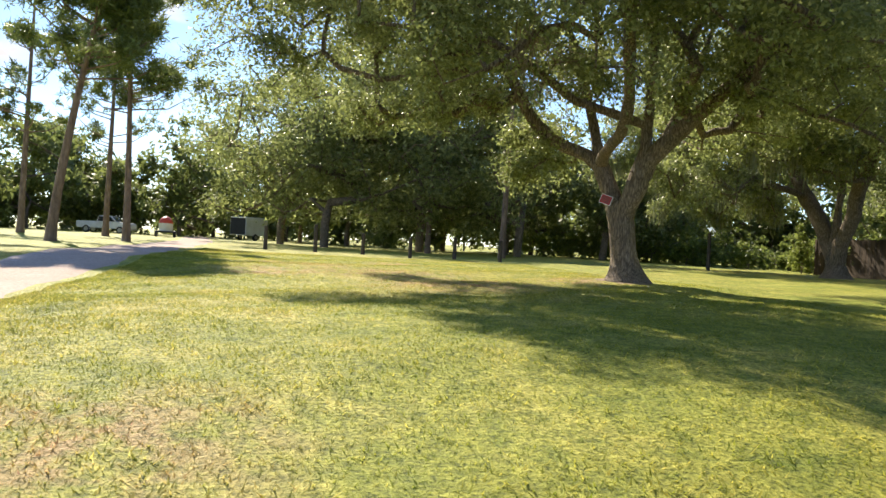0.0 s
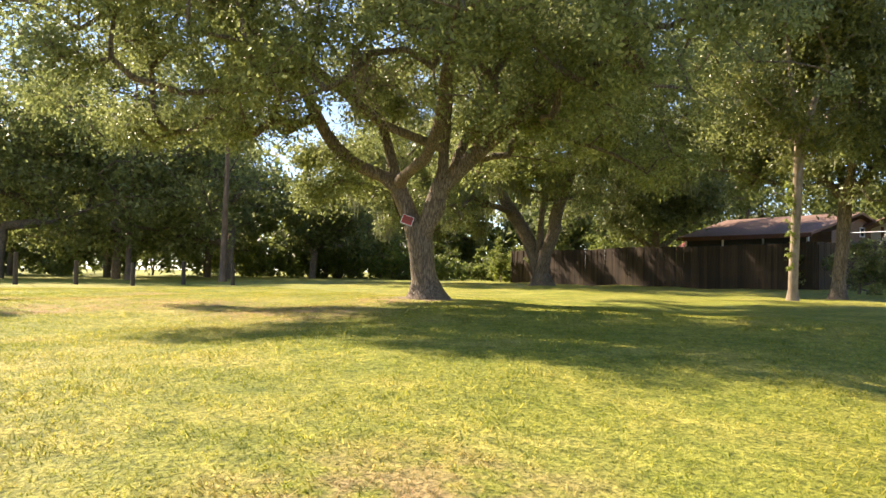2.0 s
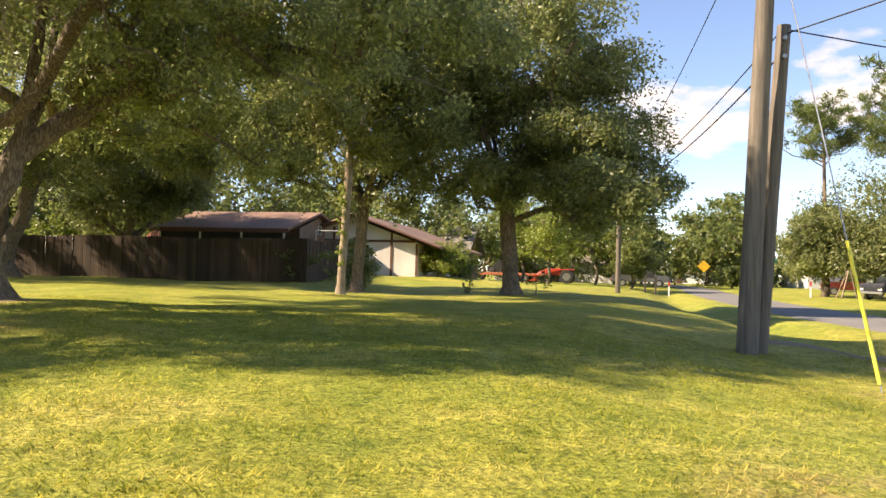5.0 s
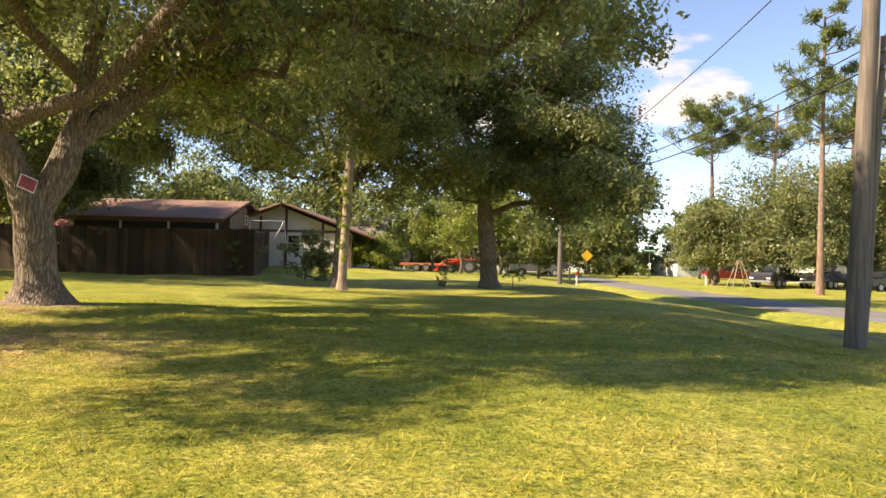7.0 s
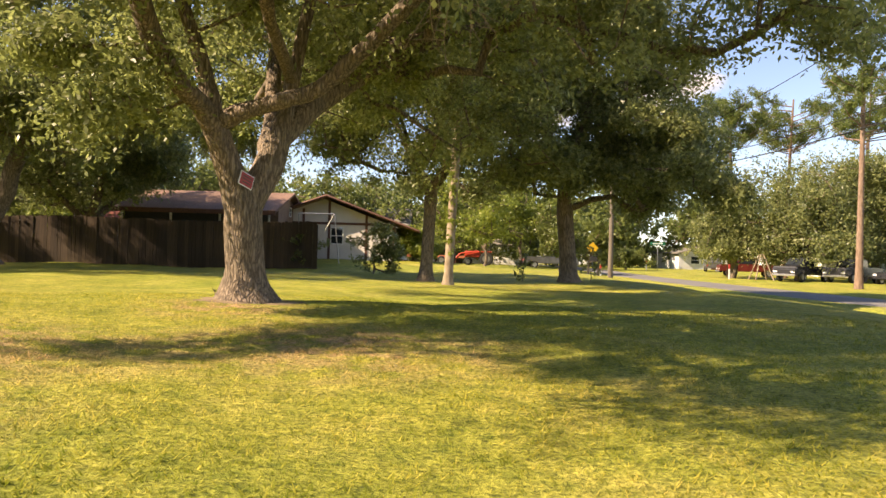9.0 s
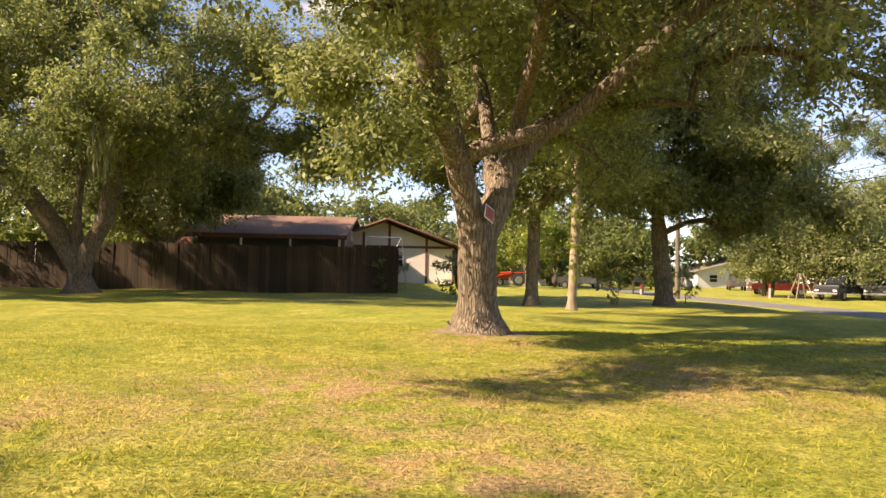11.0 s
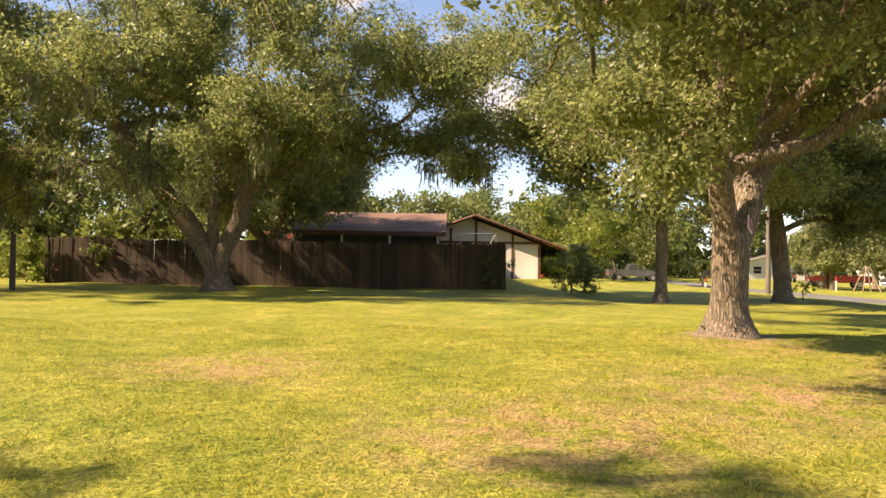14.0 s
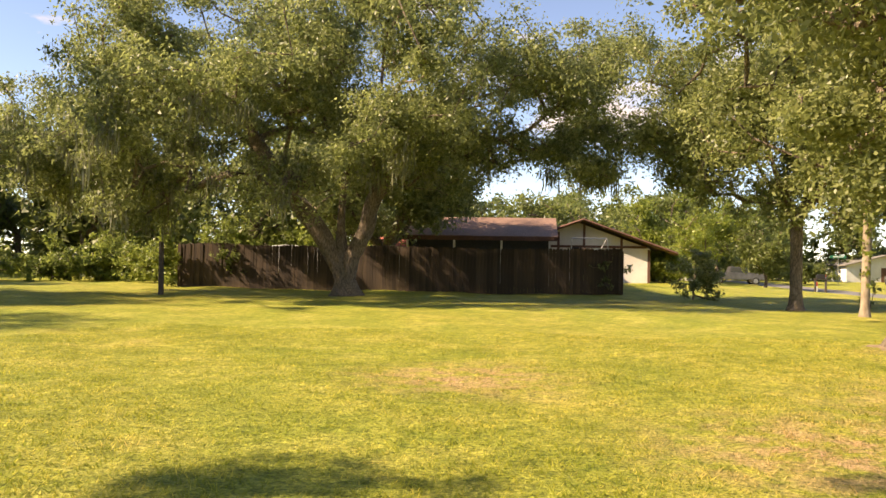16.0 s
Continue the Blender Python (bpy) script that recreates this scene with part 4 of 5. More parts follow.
# brown house behind the fence
hb = thing("brown_house", (-2.25, 42.5, 0.3), "low brown house with shaded porch and shingle roof", "house")
bm = bmesh.new(); gable_walls(bm, -3.6, 3.6, -2.0, 3.6, 2.7, 3.5, "x"); part("wall", bm, M["siding"], hb)
bm = bmesh.new(); prism_roof(bm, -4.0, 4.0, -4.4, 4.6, 2.55, 3.75, "x"); part("roof", bm, M["roof"], hb)
for i in range(4):
    bm = bmesh.new(); box(bm, -3.65 + i * 2.4, -3.55 + i * 2.4, -4.1, -4.0, 0, 2.5); part("porch_post", bm, M["white_paint"], hb)
# added black panels stand in for the deep shade under the porch roof
for i in range(3):
    bm = bmesh.new(); box(bm, -3.54 + i * 2.4, -1.26 + i * 2.4, -4.07, -4.04, 0.0, 2.42); part("porch_screen", bm, M["black"], hb)
window(hb, 3.605, 0.8, 2.75, 0.35, 0.4, "+x")
bm = bmesh.new(); box(bm, -4.0, 4.0, -4.46, -4.41, 2.32, 2.52); part("fascia", bm, M["timber"], hb)
# white stucco house with dark timbers
hw = thing("white_house", (3.3, 44.2, 0.45), "white stucco house with dark brown half-timber strips", "house")
bm = bmesh.new(); gable_walls(bm, -4.2, 3.8, 0, 13, 2.0, 3.45, "y"); part("wall", bm, M["stucco"], hw)
bm = bmesh.new(); prism_roof(bm, -5.2, 5.2, -0.7, 13.7, 1.82, 3.68, "y", 0.16); part("roof", bm, M["roof"], hw)
for x, z in ((-3.0, 2.3), (-1.35, 2.9), (0.1, 3.4), (2.2, 2.6), (3.72, 1.95)):
    bm = bmesh.new(); box(bm, x - 0.07, x + 0.07, -0.03, 0.02, 0, z); part("timber", bm, M["timber"], hw)
bm = bmesh.new(); box(bm, -3.9, 3.6, -0.045, 0.02, 2.02, 2.16); part("timber", bm, M["timber"], hw)
for s in (-1, 1):
    bm = bmesh.new(); rod(bm, (s * 5.2, -0.72, 1.74), (0, -0.72, 3.60), 0.07, None, 4); part("barge_board", bm, M["timber"], hw)
window(hw, 0.55, -0.005, 1.4, 0.62, 0.85)

# ---- shrubs near the houses ----
leafy("hedge_bush", "clipped round green hedge by the white house", (8.0, 45.2), 401, (1.9, 1.5, 2.0), 170, 90, 0.13, M["bright_leaf"], 0.06)
leafy("hedge_bush", "clipped round green hedge by the white house", (8.6, 48.6), 402, (1.15, 1.8, 1.9), 110, 90, 0.13, M["shrub_leaf"], 0.06)
leafy("azalea_bush", "loose dark green shrub on several stems in the lawn", (7.1, 32.3), 403, (0.95, 0.95, 2.15), 60, 80, 0.12, M["dark_leaf"], 0.05)
leafy("sapling_bush", "spindly sapling at the foot of the tall oak", (12.9, 29.6), 404, (0.45, 0.45, 1.35), 16, 26, 0.09, M["oak_leaf"], 0.02)
leafy("sapling_bush", "spindly sapling at the foot of the tall oak", (15.4, 29.4), 405, (0.5, 0.5, 1.6), 18, 28, 0.09, M["oak_leaf"], 0.02)
leafy("vine_bush", "bright green vines over the fence's end", (-16.6, 33.6), 406, (0.7, 0.9, 2.3), 60, 80, 0.13, M["bright_leaf"], 0.04)
leafy("vine_bush", "bright scrub beside the fence's end", (-19.5, 38.5), 409, (2.0, 2.0, 2.6), 60, 60, 0.18, M["bright_leaf"], 0.05)
leafy("vine_bush", "bright scrub beyond the fence's end", (-24.5, 42.5), 410, (2.4, 2.4, 3.2), 60, 60, 0.22, M["bright_leaf"], 0.05)
leafy("vine_bush", "green vines hanging over the top of the fence", (-13.6, 34.4), 407, (1.6, 0.6, 2.6), 50, 60, 0.13, M["shrub_leaf"], 0.04)
leafy("vine_bush", "green vines hanging over the top of the fence", (3.6, 34.5), 408, (1.0, 0.7, 2.4), 40, 60, 0.12, M["dark_leaf"], 0.04)
for i, (x, y) in enumerate([(-18.5, 46.0), (-15.0, 47.5), (-11.0, 46.5)]):
    leafy("scrub_bush", "tall sunlit green scrub behind the board fence", (x, y), 412 + i, (2.4, 2.0, 4.2), 80, 50, 0.22, M["bright_leaf"], 0.06, "scrub")
for i, (x, y, sz) in enumerate([(13.0, 62.0, 6.5), (10.5, 66.0, 7.5), (16.5, 70.0, 7.0)]):
    leafy("yellow_green_tree", "light yellow-green leafy tree beyond the tall oak", (x, y), 420 + i, (3.2, 3.2, sz), 150, 70, 0.24, M["bright_leaf"], 0.14, "light trees", 2.5, "tree")
for i, (x, y, sz) in enumerate([(18.0, 84.0, 8.0), (19.5, 66.0, 6.0), (19.0, 105.0, 9.0), (30.5, 90.0, 2.4)]):
    leafy("street_tree", "leafy tree beside the distant street", (x, y), 430 + i, (2.8, 2.8, sz), 140, 60, 0.28, M["wood_leaf"], 0.14, "street trees", 0.9, "tree")

# ivy on the slender trunk
n_iv = 34
iv = thing("ivy", (10.15, 23.2, h(10.15, 23.2)), "green ivy climbing the slender trunk", "ivy")
rv = np.random.default_rng(5)
ic = np.stack([rv.normal(0.05, 0.07, n_iv), rv.normal(-0.12, 0.07, n_iv), 0.9 + 2.4 * rv.random(n_iv)], 1)
LV, LF = leaves(rv, ic, np.full(n_iv, 0.13), 14, 0.08, 1.0, 0.5, 0.7)
tagged(raw("ivy_leaves", LV, LF, M["bright_leaf"], iv), kind="stuff")

# warning sign nailed to the great oak
sg = thing("warning_sign", (7.13, 12.98, 1.98), "small red sign with pale border nailed aslant to the oak", "sign")
sg.matrix_world = pose(7.07, 12.56, 1.93, -4, 19, 56)
bm = bmesh.new(); box(bm, -0.14, 0.14, -0.006, 0.006, -0.11, 0.11, 0.004); part("border", bm, M["white_paint"], sg)
bm = bmesh.new(); box(bm, -0.124, 0.124, -0.011, -0.007, -0.094, 0.094); part("panel", bm, M["sign_red"], sg)
for z, w in ((0.047, 0.085), (0.0, 0.095), (-0.047, 0.08)):
    bm = bmesh.new(); box(bm, -w, w, -0.0145, -0.0115, z - 0.011, z + 0.011); part("lettering_bar", bm, M["timber"], sg)

# pipe frame above the fence's corner
pf = thing("clothesline_frame", (2.5, 40.0, h(2.5, 40.0)), "pale metal pipe clothesline frame behind the fence", "clothesline")
for a, b in (((0, 0, 0), (0, 0, 2.55)), ((0, 0, 2.55), (1.8, 0, 2.55)), ((1.8, 0, 2.55), (1.35, 0, 1.7)), ((1.8, 0, 2.55), (2.1, 0, 0))):
    bm = bmesh.new(); rod(bm, a, b, 0.03, None, 8); part("pipe", bm, M["steel"], pf)

# dead twigs hanging from the great oak's crown
dt = thing("dead_twigs", (10.0, 9.8, 4.7), "bare grey dead twigs hanging below the oak's crown", "twigs")
rd = np.random.default_rng(77)
tw = []
for i in range(16):
    p = np.array([rd.normal(0, 0.12), rd.normal(0, 0.12), 0.3 * rd.random()])
    d = np.array([rd.normal(0.1, 0.25), rd.normal(0, 0.2), -1.0])
    ch = [(p.copy(), 0.012)]
    for k in range(9):
        d = d + rd.normal(0, 0.32, 3)
        d[2] = min(d[2], -0.15)
        p = p + 0.20 * d / np.linalg.norm(d)
        ch.append((p.copy(), 0.011 - 0.001 * k))
        if k % 2 == 0:
            q = p + 0.22 * rd.normal(0, 1, 3) * np.array([1, 1, 0.5])
            tw.append([(p.copy(), 0.007), ((p + q) / 2 - np.array([0, 0, 0.03]), 0.005), (q - np.array([0, 0, 0.1]), 0.003)])
    tw.append(ch)
V, F = tube_mesh(tw, 5)
tagged(raw("twig", V, F, M["pale_bark"], dt), kind="stuff")
leafy("oak_sprout", "small dark sprout at the great oak's foot", (6.54, 12.98), 440, (0.10, 0.10, 0.20), 5, 16, 0.05, M["dark_leaf"], 0.012)

# bare soil round the great oak's foot and on the ditch's bank
def bare_soil(cx, cy, rx, ry, turn, label):
    ang = np.linspace(0, 2 * np.pi, 49)[:-1]
    ca, sa = math.cos(turn), math.sin(turn)
    SV = []
    for k, rad in enumerate((0.12, 0.55, 1.0)):
        w = rad * (1 + 0.18 * np.sin(3 * ang + k) + 0.10 * np.sin(7 * ang))
        u, v = w * rx * np.cos(ang), w * ry * np.sin(ang)
        x, y = cx + u * ca - v * sa, cy + u * sa + v * ca
        SV.append(np.stack([x, y, height(x, y) + (0.03, 0.014, -0.03)[k]], 1))
    SV = np.concatenate(SV + [np.array([[cx, cy, h(cx, cy) + 0.03]])])
    ii = np.arange(144).reshape(3, 48)
    Q = np.stack([ii[:-1], np.roll(ii, -1, 1)[:-1], np.roll(ii, -1, 1)[1:], ii[1:]], -1).reshape(-1, 4)
    SF = np.concatenate([Q[:, [0, 1, 2]], Q[:, [0, 2, 3]], np.stack([np.full(48, 144), np.roll(ii[0], -1), ii[0]], -1)])
    tagged(raw("bare_soil", SV, SF, M["soil"], smooth=True), label, "soil", kind="structure")


bare_soil(6.95, 13.2, 1.15, 0.9, 0.0, "bare brown soil ring round the oak's foot")
bare_soil(21.7, 16.3, 1.5, 0.45, 0.15, "bare brown earth on the ditch's bank")
bare_soil(22.2, 12.6, 0.5, 1.3, 0.1, "bare brown earth on the ditch's bank")

# guy wire with yellow guard, and overhead wires
gw = thing("guy_wire", (21.12, 10.5, h(21.12, 10.5)), "steel guy wire with bright yellow plastic guard", "guy wire")
g1 = Vector((-0.80, 3.70, 8.3))
bm = bmesh.new(); rod(bm, (0, 0, 0), g1, 0.009, None, 6); part("wire", bm, M["steel"], gw)
bm = bmesh.new(); rod(bm, g1 * 0.01, g1 * 0.205, 0.024, 0.022, 8); part("guard", bm, M["guard_yellow"], gw)


def wire(a, b, sag, r_=0.012):
    a, b = Vector(a), Vector(b)
    t = thing("overhead_wire", a, "thin black overhead cable between poles", "cable", "overhead wires")
    ch = []
    for i in range(17):
        u = i / 16
        p = (b - a) * u - Vector((0, 0, sag * 4 * u * (1 - u)))
        ch.append((np.array(p), r_))
    V, F = tube_mesh([ch], 5)
    raw("cable", V, F, M["black"], t)


wire((20.84, 14.55, 4.9), (18.35, 40.0, 5.5), 0.5)
wire((20.84, 14.55, 4.5), (18.35, 40.0, 5.2), 0.5, 0.016)
wire((20.55, 14.2, 7.2), (18.35, 40.0, 5.7), 0.5)
wire((20.84, 14.55, 4.9), (44.0, 24.0, 5.0), 0.6)
wire((20.84, 14.55, 4.8), (36.0, -6.0, 7.0), 0.6)
wire((18.35, 40.0, 5.5), (22.0, 120.0, 6.0), 1.0)


# ---- vehicles ----
def wheel(parent, x, y, r_, w=0.22):
    bm = bmesh.new()
    rod(bm, (x, y - w / 2, r_), (x, y + w / 2, r_), r_, None, 20)
    bmesh.ops.bevel(bm, geom=[e for e in bm.edges if abs(e.verts[0].co.y - e.verts[1].co.y) < 1e-4], offset=0.03, segments=1, affect="EDGES")
    ty = part("wheel", bm, M["black"], parent)
    bm = bmesh.new()
    rod(bm, (x, y - w / 2 - 0.012, r_), (x, y + w / 2 + 0.012, r_), r_ * 0.58, None, 16)
    part("rim", bm, M["steel"], ty)


def profile(bm, pts, y0, y1, inset=0.0, bevel=0.05):
    a = [bm.verts.new((x, y0 + (inset if z > 1.0 else 0), z)) for x, z in pts]
    b = [bm.verts.new((x, y1 - (inset if z > 1.0 else 0), z)) for x, z in pts]
    k = len(pts)
    for i in range(k):
        bm.faces.new((a[i], a[(i + 1) % k], b[(i + 1) % k], b[i]))
    bm.faces.new(a)
    bm.faces.new(b)
    bmesh.ops.recalc_face_normals(bm, faces=bm.faces)
    if bevel:
        bmesh.ops.bevel(bm, geom=list(bm.edges), offset=bevel, segments=2, affect="EDGES")


def vehicle(kind, paint, place, turn, label, group="parked cars"):
    t = thing(kind, (place[0], place[1], h(*place)), label, {"pickup_truck": "truck", "sedan": "car", "suv": "car"}[kind], group, turn)
    if kind == "pickup_truck":
        L, r_ = 2.75, 0.38
        low = [(-L, 0.5), (L, 0.5), (L, 0.95), (L - 0.1, 1.12), (1.15, 1.2), (-L, 1.18)]
        cab = [(-0.75, 1.15), (1.35, 1.15), (0.75, 1.78), (-0.55, 1.8)]
        glass = [(-0.62, 1.22), (1.16, 1.22), (0.68, 1.70), (-0.48, 1.70)]
    elif kind == "suv":
        L, r_ = 2.35, 0.36
        low = [(-L, 0.45), (L, 0.45), (L, 0.85), (L - 0.15, 1.02), (1.1, 1.1), (-L, 1.1)]
        cab = [(-L + 0.05, 1.05), (1.3, 1.05), (0.65, 1.68), (-L + 0.35, 1.7)]
        glass = [(-L + 0.25, 1.12), (1.08, 1.12), (0.58, 1.60), (-L + 0.45, 1.60)]
    else:
        L, r_ = 2.35, 0.33
        low = [(-L, 0.38), (L, 0.38), (L, 0.72), (L - 0.2, 0.88), (1.1, 0.96), (-L + 0.5, 0.98), (-L, 0.9)]
        cab = [(-1.7, 0.93), (1.2, 0.93), (0.45, 1.42), (-0.95, 1.44)]
        glass = [(-1.45, 0.98), (1.0, 0.98), (0.38, 1.36), (-0.9, 1.36)]
    bm = bmesh.new(); profile(bm, low, -0.92, 0.92, 0, 0.06); part("body", bm, paint, t)
    bm = bmesh.new(); profile(bm, cab, -0.80, 0.80, 0.08, 0.05); part("cab", bm, paint, t)
    for s in (-1, 1):
        bm = bmesh.new(); profile(bm, glass, s * 0.765 - 0.012, s * 0.765 + 0.012, 0, 0); part("side_window", bm, M["glass"], t)
        bm = bmesh.new(); box(bm, L - 0.04, L + 0.015, s * 0.68 - 0.16, s * 0.68 + 0.16, 0.66, 0.80, 0.02); part("headlight", bm, M["white_paint"], t)
        bm = bmesh.new(); box(bm, -L - 0.015, -L + 0.04, s * 0.76 - 0.1, s * 0.76 + 0.1, 0.68, 0.92, 0.02); part("tail_light", bm, M["sign_red"], t)
    x0, z0, x1, z1 = cab[1][0], cab[1][1], cab[2][0], cab[2][1]
    bm = bmesh.new()
    vs = [bm.verts.new(p) for p in ((x0 - 0.06, -0.66, z0 + 0.09), (x0 - 0.06, 0.66, z0 + 0.09), (x1 + 0.08, 0.6, z1 - 0.06), (x1 + 0.08, -0.6, z1 - 0.06))]
    f = bm.faces.new(vs)
    ex = bmesh.ops.extrude_face_region(bm, geom=[f])
    bmesh.ops.translate(bm, vec=(0.03, 0, 0.03), verts=[v for v in ex["geom"] if isinstance(v, bmesh.types.BMVert)])
    part("windscreen", bm, M["glass"], t)
    bm = bmesh.new(); box(bm, L - 0.02, L + 0.08, -0.88, 0.88, 0.42, 0.58, 0.03); part("bumper", bm, M["steel"] if kind == "pickup_truck" else paint, t)
    for sx in (-0.62, 0.64):
        for s in (-1, 1):
            wheel(t, sx * L, s * 0.83, r_)
    return t


vehicle("suv", M["car_grey"], (42.0, 94.0), 75, "dark grey sport utility car parked by the white house")
vehicle("pickup_truck", M["car_red"], (38.5, 74.0), 170, "dull red pickup truck parked under the oaks")
vehicle("pickup_truck", M["car_dark"], (37.2, 60.0), 218, "black pickup truck parked under the oaks")
vehicle("pickup_truck", M["car_dark"], (40.8, 59.5), 215, "dark pickup truck parked under the oaks")
vehicle("sedan", M["car_dark"], (43.8, 58.0), 205, "dark sedan parked under the oaks")
vehicle("sedan", M["car_dark"], (25.8, 118.0), 265, "dark car on the distant street", "cars on the street")
vehicle("suv", M["car_white"], (20.5, 112.0), 250, "white car beside the distant street", "cars on the street")
vehicle("pickup_truck", M["car_grey"], (20.6, 80.0), 0, "grey pickup truck standing on grass by the street")
vehicle("pickup_truck", M["car_white"], (-60.0, -15.5), 80, "white pickup truck parked under pines")

# red tractor with front loader
tk = thing("tractor", (13.2, 75.0, h(13.2, 75.0)), "red compact tractor with front loader", "tractor", "", 175)
bm = bmesh.new(); box(bm, 0.0, 1.5, -0.32, 0.32, 0.75, 1.35, 0.08); part("hood", bm, M["tractor_red"], tk)
bm = bmesh.new(); box(bm, -0.9, 0.1, -0.28, 0.28, 0.6, 0.95, 0.05); part("chassis", bm, M["black"], tk)
bm = bmesh.new(); box(bm, -0.75, -0.3, -0.26, 0.26, 1.0, 1.15, 0.04); box(bm, -0.85, -0.72, -0.26, 0.26, 1.0, 1.55, 0.04); part("seat", bm, M["black"], tk)
for s in (-1, 1):
    bm = bmesh.new(); box(bm, -1.15, -0.05, s * 0.62 - 0.2, s * 0.62 + 0.2, 1.25, 1.33, 0.03); part("fender", bm, M["tractor_red"], tk)
    wheel(tk, -0.6, s * 0.66, 0.62, 0.34)
    wheel(tk, 1.15, s * 0.58, 0.36, 0.22)
    bm = bmesh.new(); rod(bm, (0.2, s * 0.45, 1.35), (1.9, s * 0.5, 1.1), 0.07); rod(bm, (1.9, s * 0.5, 1.1), (2.5, s * 0.5, 0.45), 0.07); part("loader_arm", bm, M["tractor_red"], tk)
    bm = bmesh.new(); rod(bm, (-0.95, s * 0.5, 1.1), (-0.95, s * 0.5, 2.2), 0.035); part("roll_bar", bm, M["black"], tk)
bm = bmesh.new(); profile(bm, [(2.4, 0.15), (3.1, 0.15), (2.5, 0.4), (2.5, 0.75), (2.4, 0.75)], -0.8, 0.8, 0, 0.01); part("bucket", bm, M["tractor_red"], tk)

# orange flat trailer loaded with a black bed
tl = thing("flatbed_trailer", (8.6, 78.0, h(8.6, 78.0)), "orange-red flatbed trailer loaded with dark machinery", "trailer", "", 178)
bm = bmesh.new(); box(bm, -3.2, 3.2, -1.05, 1.05, 0.62, 0.86, 0.03); part("deck", bm, M["trailer_orange"], tl)
bm = bmesh.new(); box(bm, 3.2, 4.6, -0.06, 0.06, 0.62, 0.74); part("tongue", bm, M["trailer_orange"], tl)
bm = bmesh.new(); profile(bm, [(0.6, 0.95), (2.9, 0.95), (2.9, 1.45), (2.2, 1.55), (1.9, 2.1), (0.75, 2.1), (0.6, 1.5)], -0.75, 0.75, 0, 0.05); ld = part("load", bm, M["black"], tl)
for x in (1.05, 2.45):
    for s in (-1, 1):
        bm = bmesh.new(); rod(bm, (x, s * 0.66, 1.13), (x, s * 0.86, 1.13), 0.27, None, 16); part("load_wheel", bm, M["car_grey"], ld)
for x in (-0.9, 0.05):
    for s in (-1, 1):
        wheel(tl, x, s * 1.0, 0.4)

# ---- distant houses ----
def far_house(place, w, d, eave, ridge, along, wall_mat, roof_mat, label, turn=0.0):
    t = thing("distant_house", (place[0], place[1], h(*place) - 0.1), label, "house", "distant houses", turn)
    bm = bmesh.new(); gable_walls(bm, -w / 2, w / 2, 0, d, eave, ridge - 0.15, along); part("wall", bm, wall_mat, t)
    bm = bmesh.new(); prism_roof(bm, -w / 2 - 0.5, w / 2 + 0.5, -0.6, d + 0.6, eave - 0.1, ridge, along, 0.14); part("roof", bm, roof_mat, t)
    bm = bmesh.new(); box(bm, w * 0.08, w * 0.40, -0.04, 0.02, 0.05, 2.05); part("garage_door", bm, M["white_paint"], t)
    window(t, -w * 0.28, -0.01, 1.4, 1.2, 1.0)
    bm = bmesh.new(); box(bm, -w * 0.06, w * 0.02, -0.04, 0.02, 0.05, 2.05); part("door", bm, M["timber"], t)
    return t


far_house((48.5, 112.0), 11.0, 10.0, 2.5, 3.9, "y", M["white_wall"], M["roof_grey"], "white single-storey house with grey roof", 8)
far_house((55.0, 82.0), 12.0, 8.0, 2.5, 3.7, "x", M["white_wall"], M["roof_grey"], "white single-storey house behind parked cars", 5)
far_house((42.2, 37.4), 13.0, 3.6, 2.7, 3.7, "x", M["siding"], M["roof"], "brown house with wide eaves across the street", -15)
far_house((11.5, 90.0), 14.0, 9.0, 2.5, 4.2, "x", M["white_wall"], M["roof_grey"], "pale house with grey roof beyond the trees", 0)
far_house((30.0, 150.0), 14.0, 9.0, 2.6, 4.2, "x", M["white_wall"], M["roof_grey"], "white house far down the street", 0)
# grey wing roof behind the white house
wg = thing("house_wing", (4.4, 60.8, 0.35), "grey shingled wing behind the white house", "house")
bm = bmesh.new(); gable_walls(bm, -5.5, 2.2, 0, 6, 2.2, 4.1, "x"); part("wall", bm, M["siding"], wg)
bm = bmesh.new(); prism_roof(bm, -6.0, 2.7, -0.8, 6.8, 2.0, 4.3, "x", 0.14); part("roof", bm, M["roof_grey"], wg)

# ---- signs, mailbox, markers ----
ys = thing("warning_sign", (28.8, 101.0, h(28.8, 101.0)), "yellow diamond traffic sign on a steel post", "sign")
bm = bmesh.new(); rod(bm, (0, 0, 0), (0, 0, 3.2), 0.04, None, 8); part("post", bm, M["steel"], ys)
bm = bmesh.new(); box(bm, -0.55, 0.55, -0.07, -0.045, -0.55, 0.55, 0.01); pz = part("panel", bm, M["sign_yellow"], ys); pz.matrix_local = pose(0, 0, 2.6, 0, 45, 0)
gs = thing("street_sign", (34.5, 91.0, h(34.5, 91.0)), "green street name sign on a steel post", "sign")
bm = bmesh.new(); rod(bm, (0, 0, 0), (0, 0, 3.2), 0.04, None, 8); part("post", bm, M["steel"], gs)
bm = bmesh.new(); box(bm, -0.85, 0.85, -0.015, 0.015, 3.0, 3.3, 0.005); part("panel", bm, M["sign_green"], gs)
bm = bmesh.new(); box(bm, -0.6, 0.6, -0.022, -0.0165, 3.1, 3.2); part("lettering_bar", bm, M["white_paint"], gs)
mb = thing("mailbox", (20.6, 56.6, h(20.6, 56.6)), "black mailbox on two dark posts beside the street", "mailbox")
for x in (-0.35, 0.35):
    bm = bmesh.new(); box(bm, x - 0.06, x + 0.06, -0.06, 0.06, 0, 1.1); part("post", bm, M["post_wood"], mb)
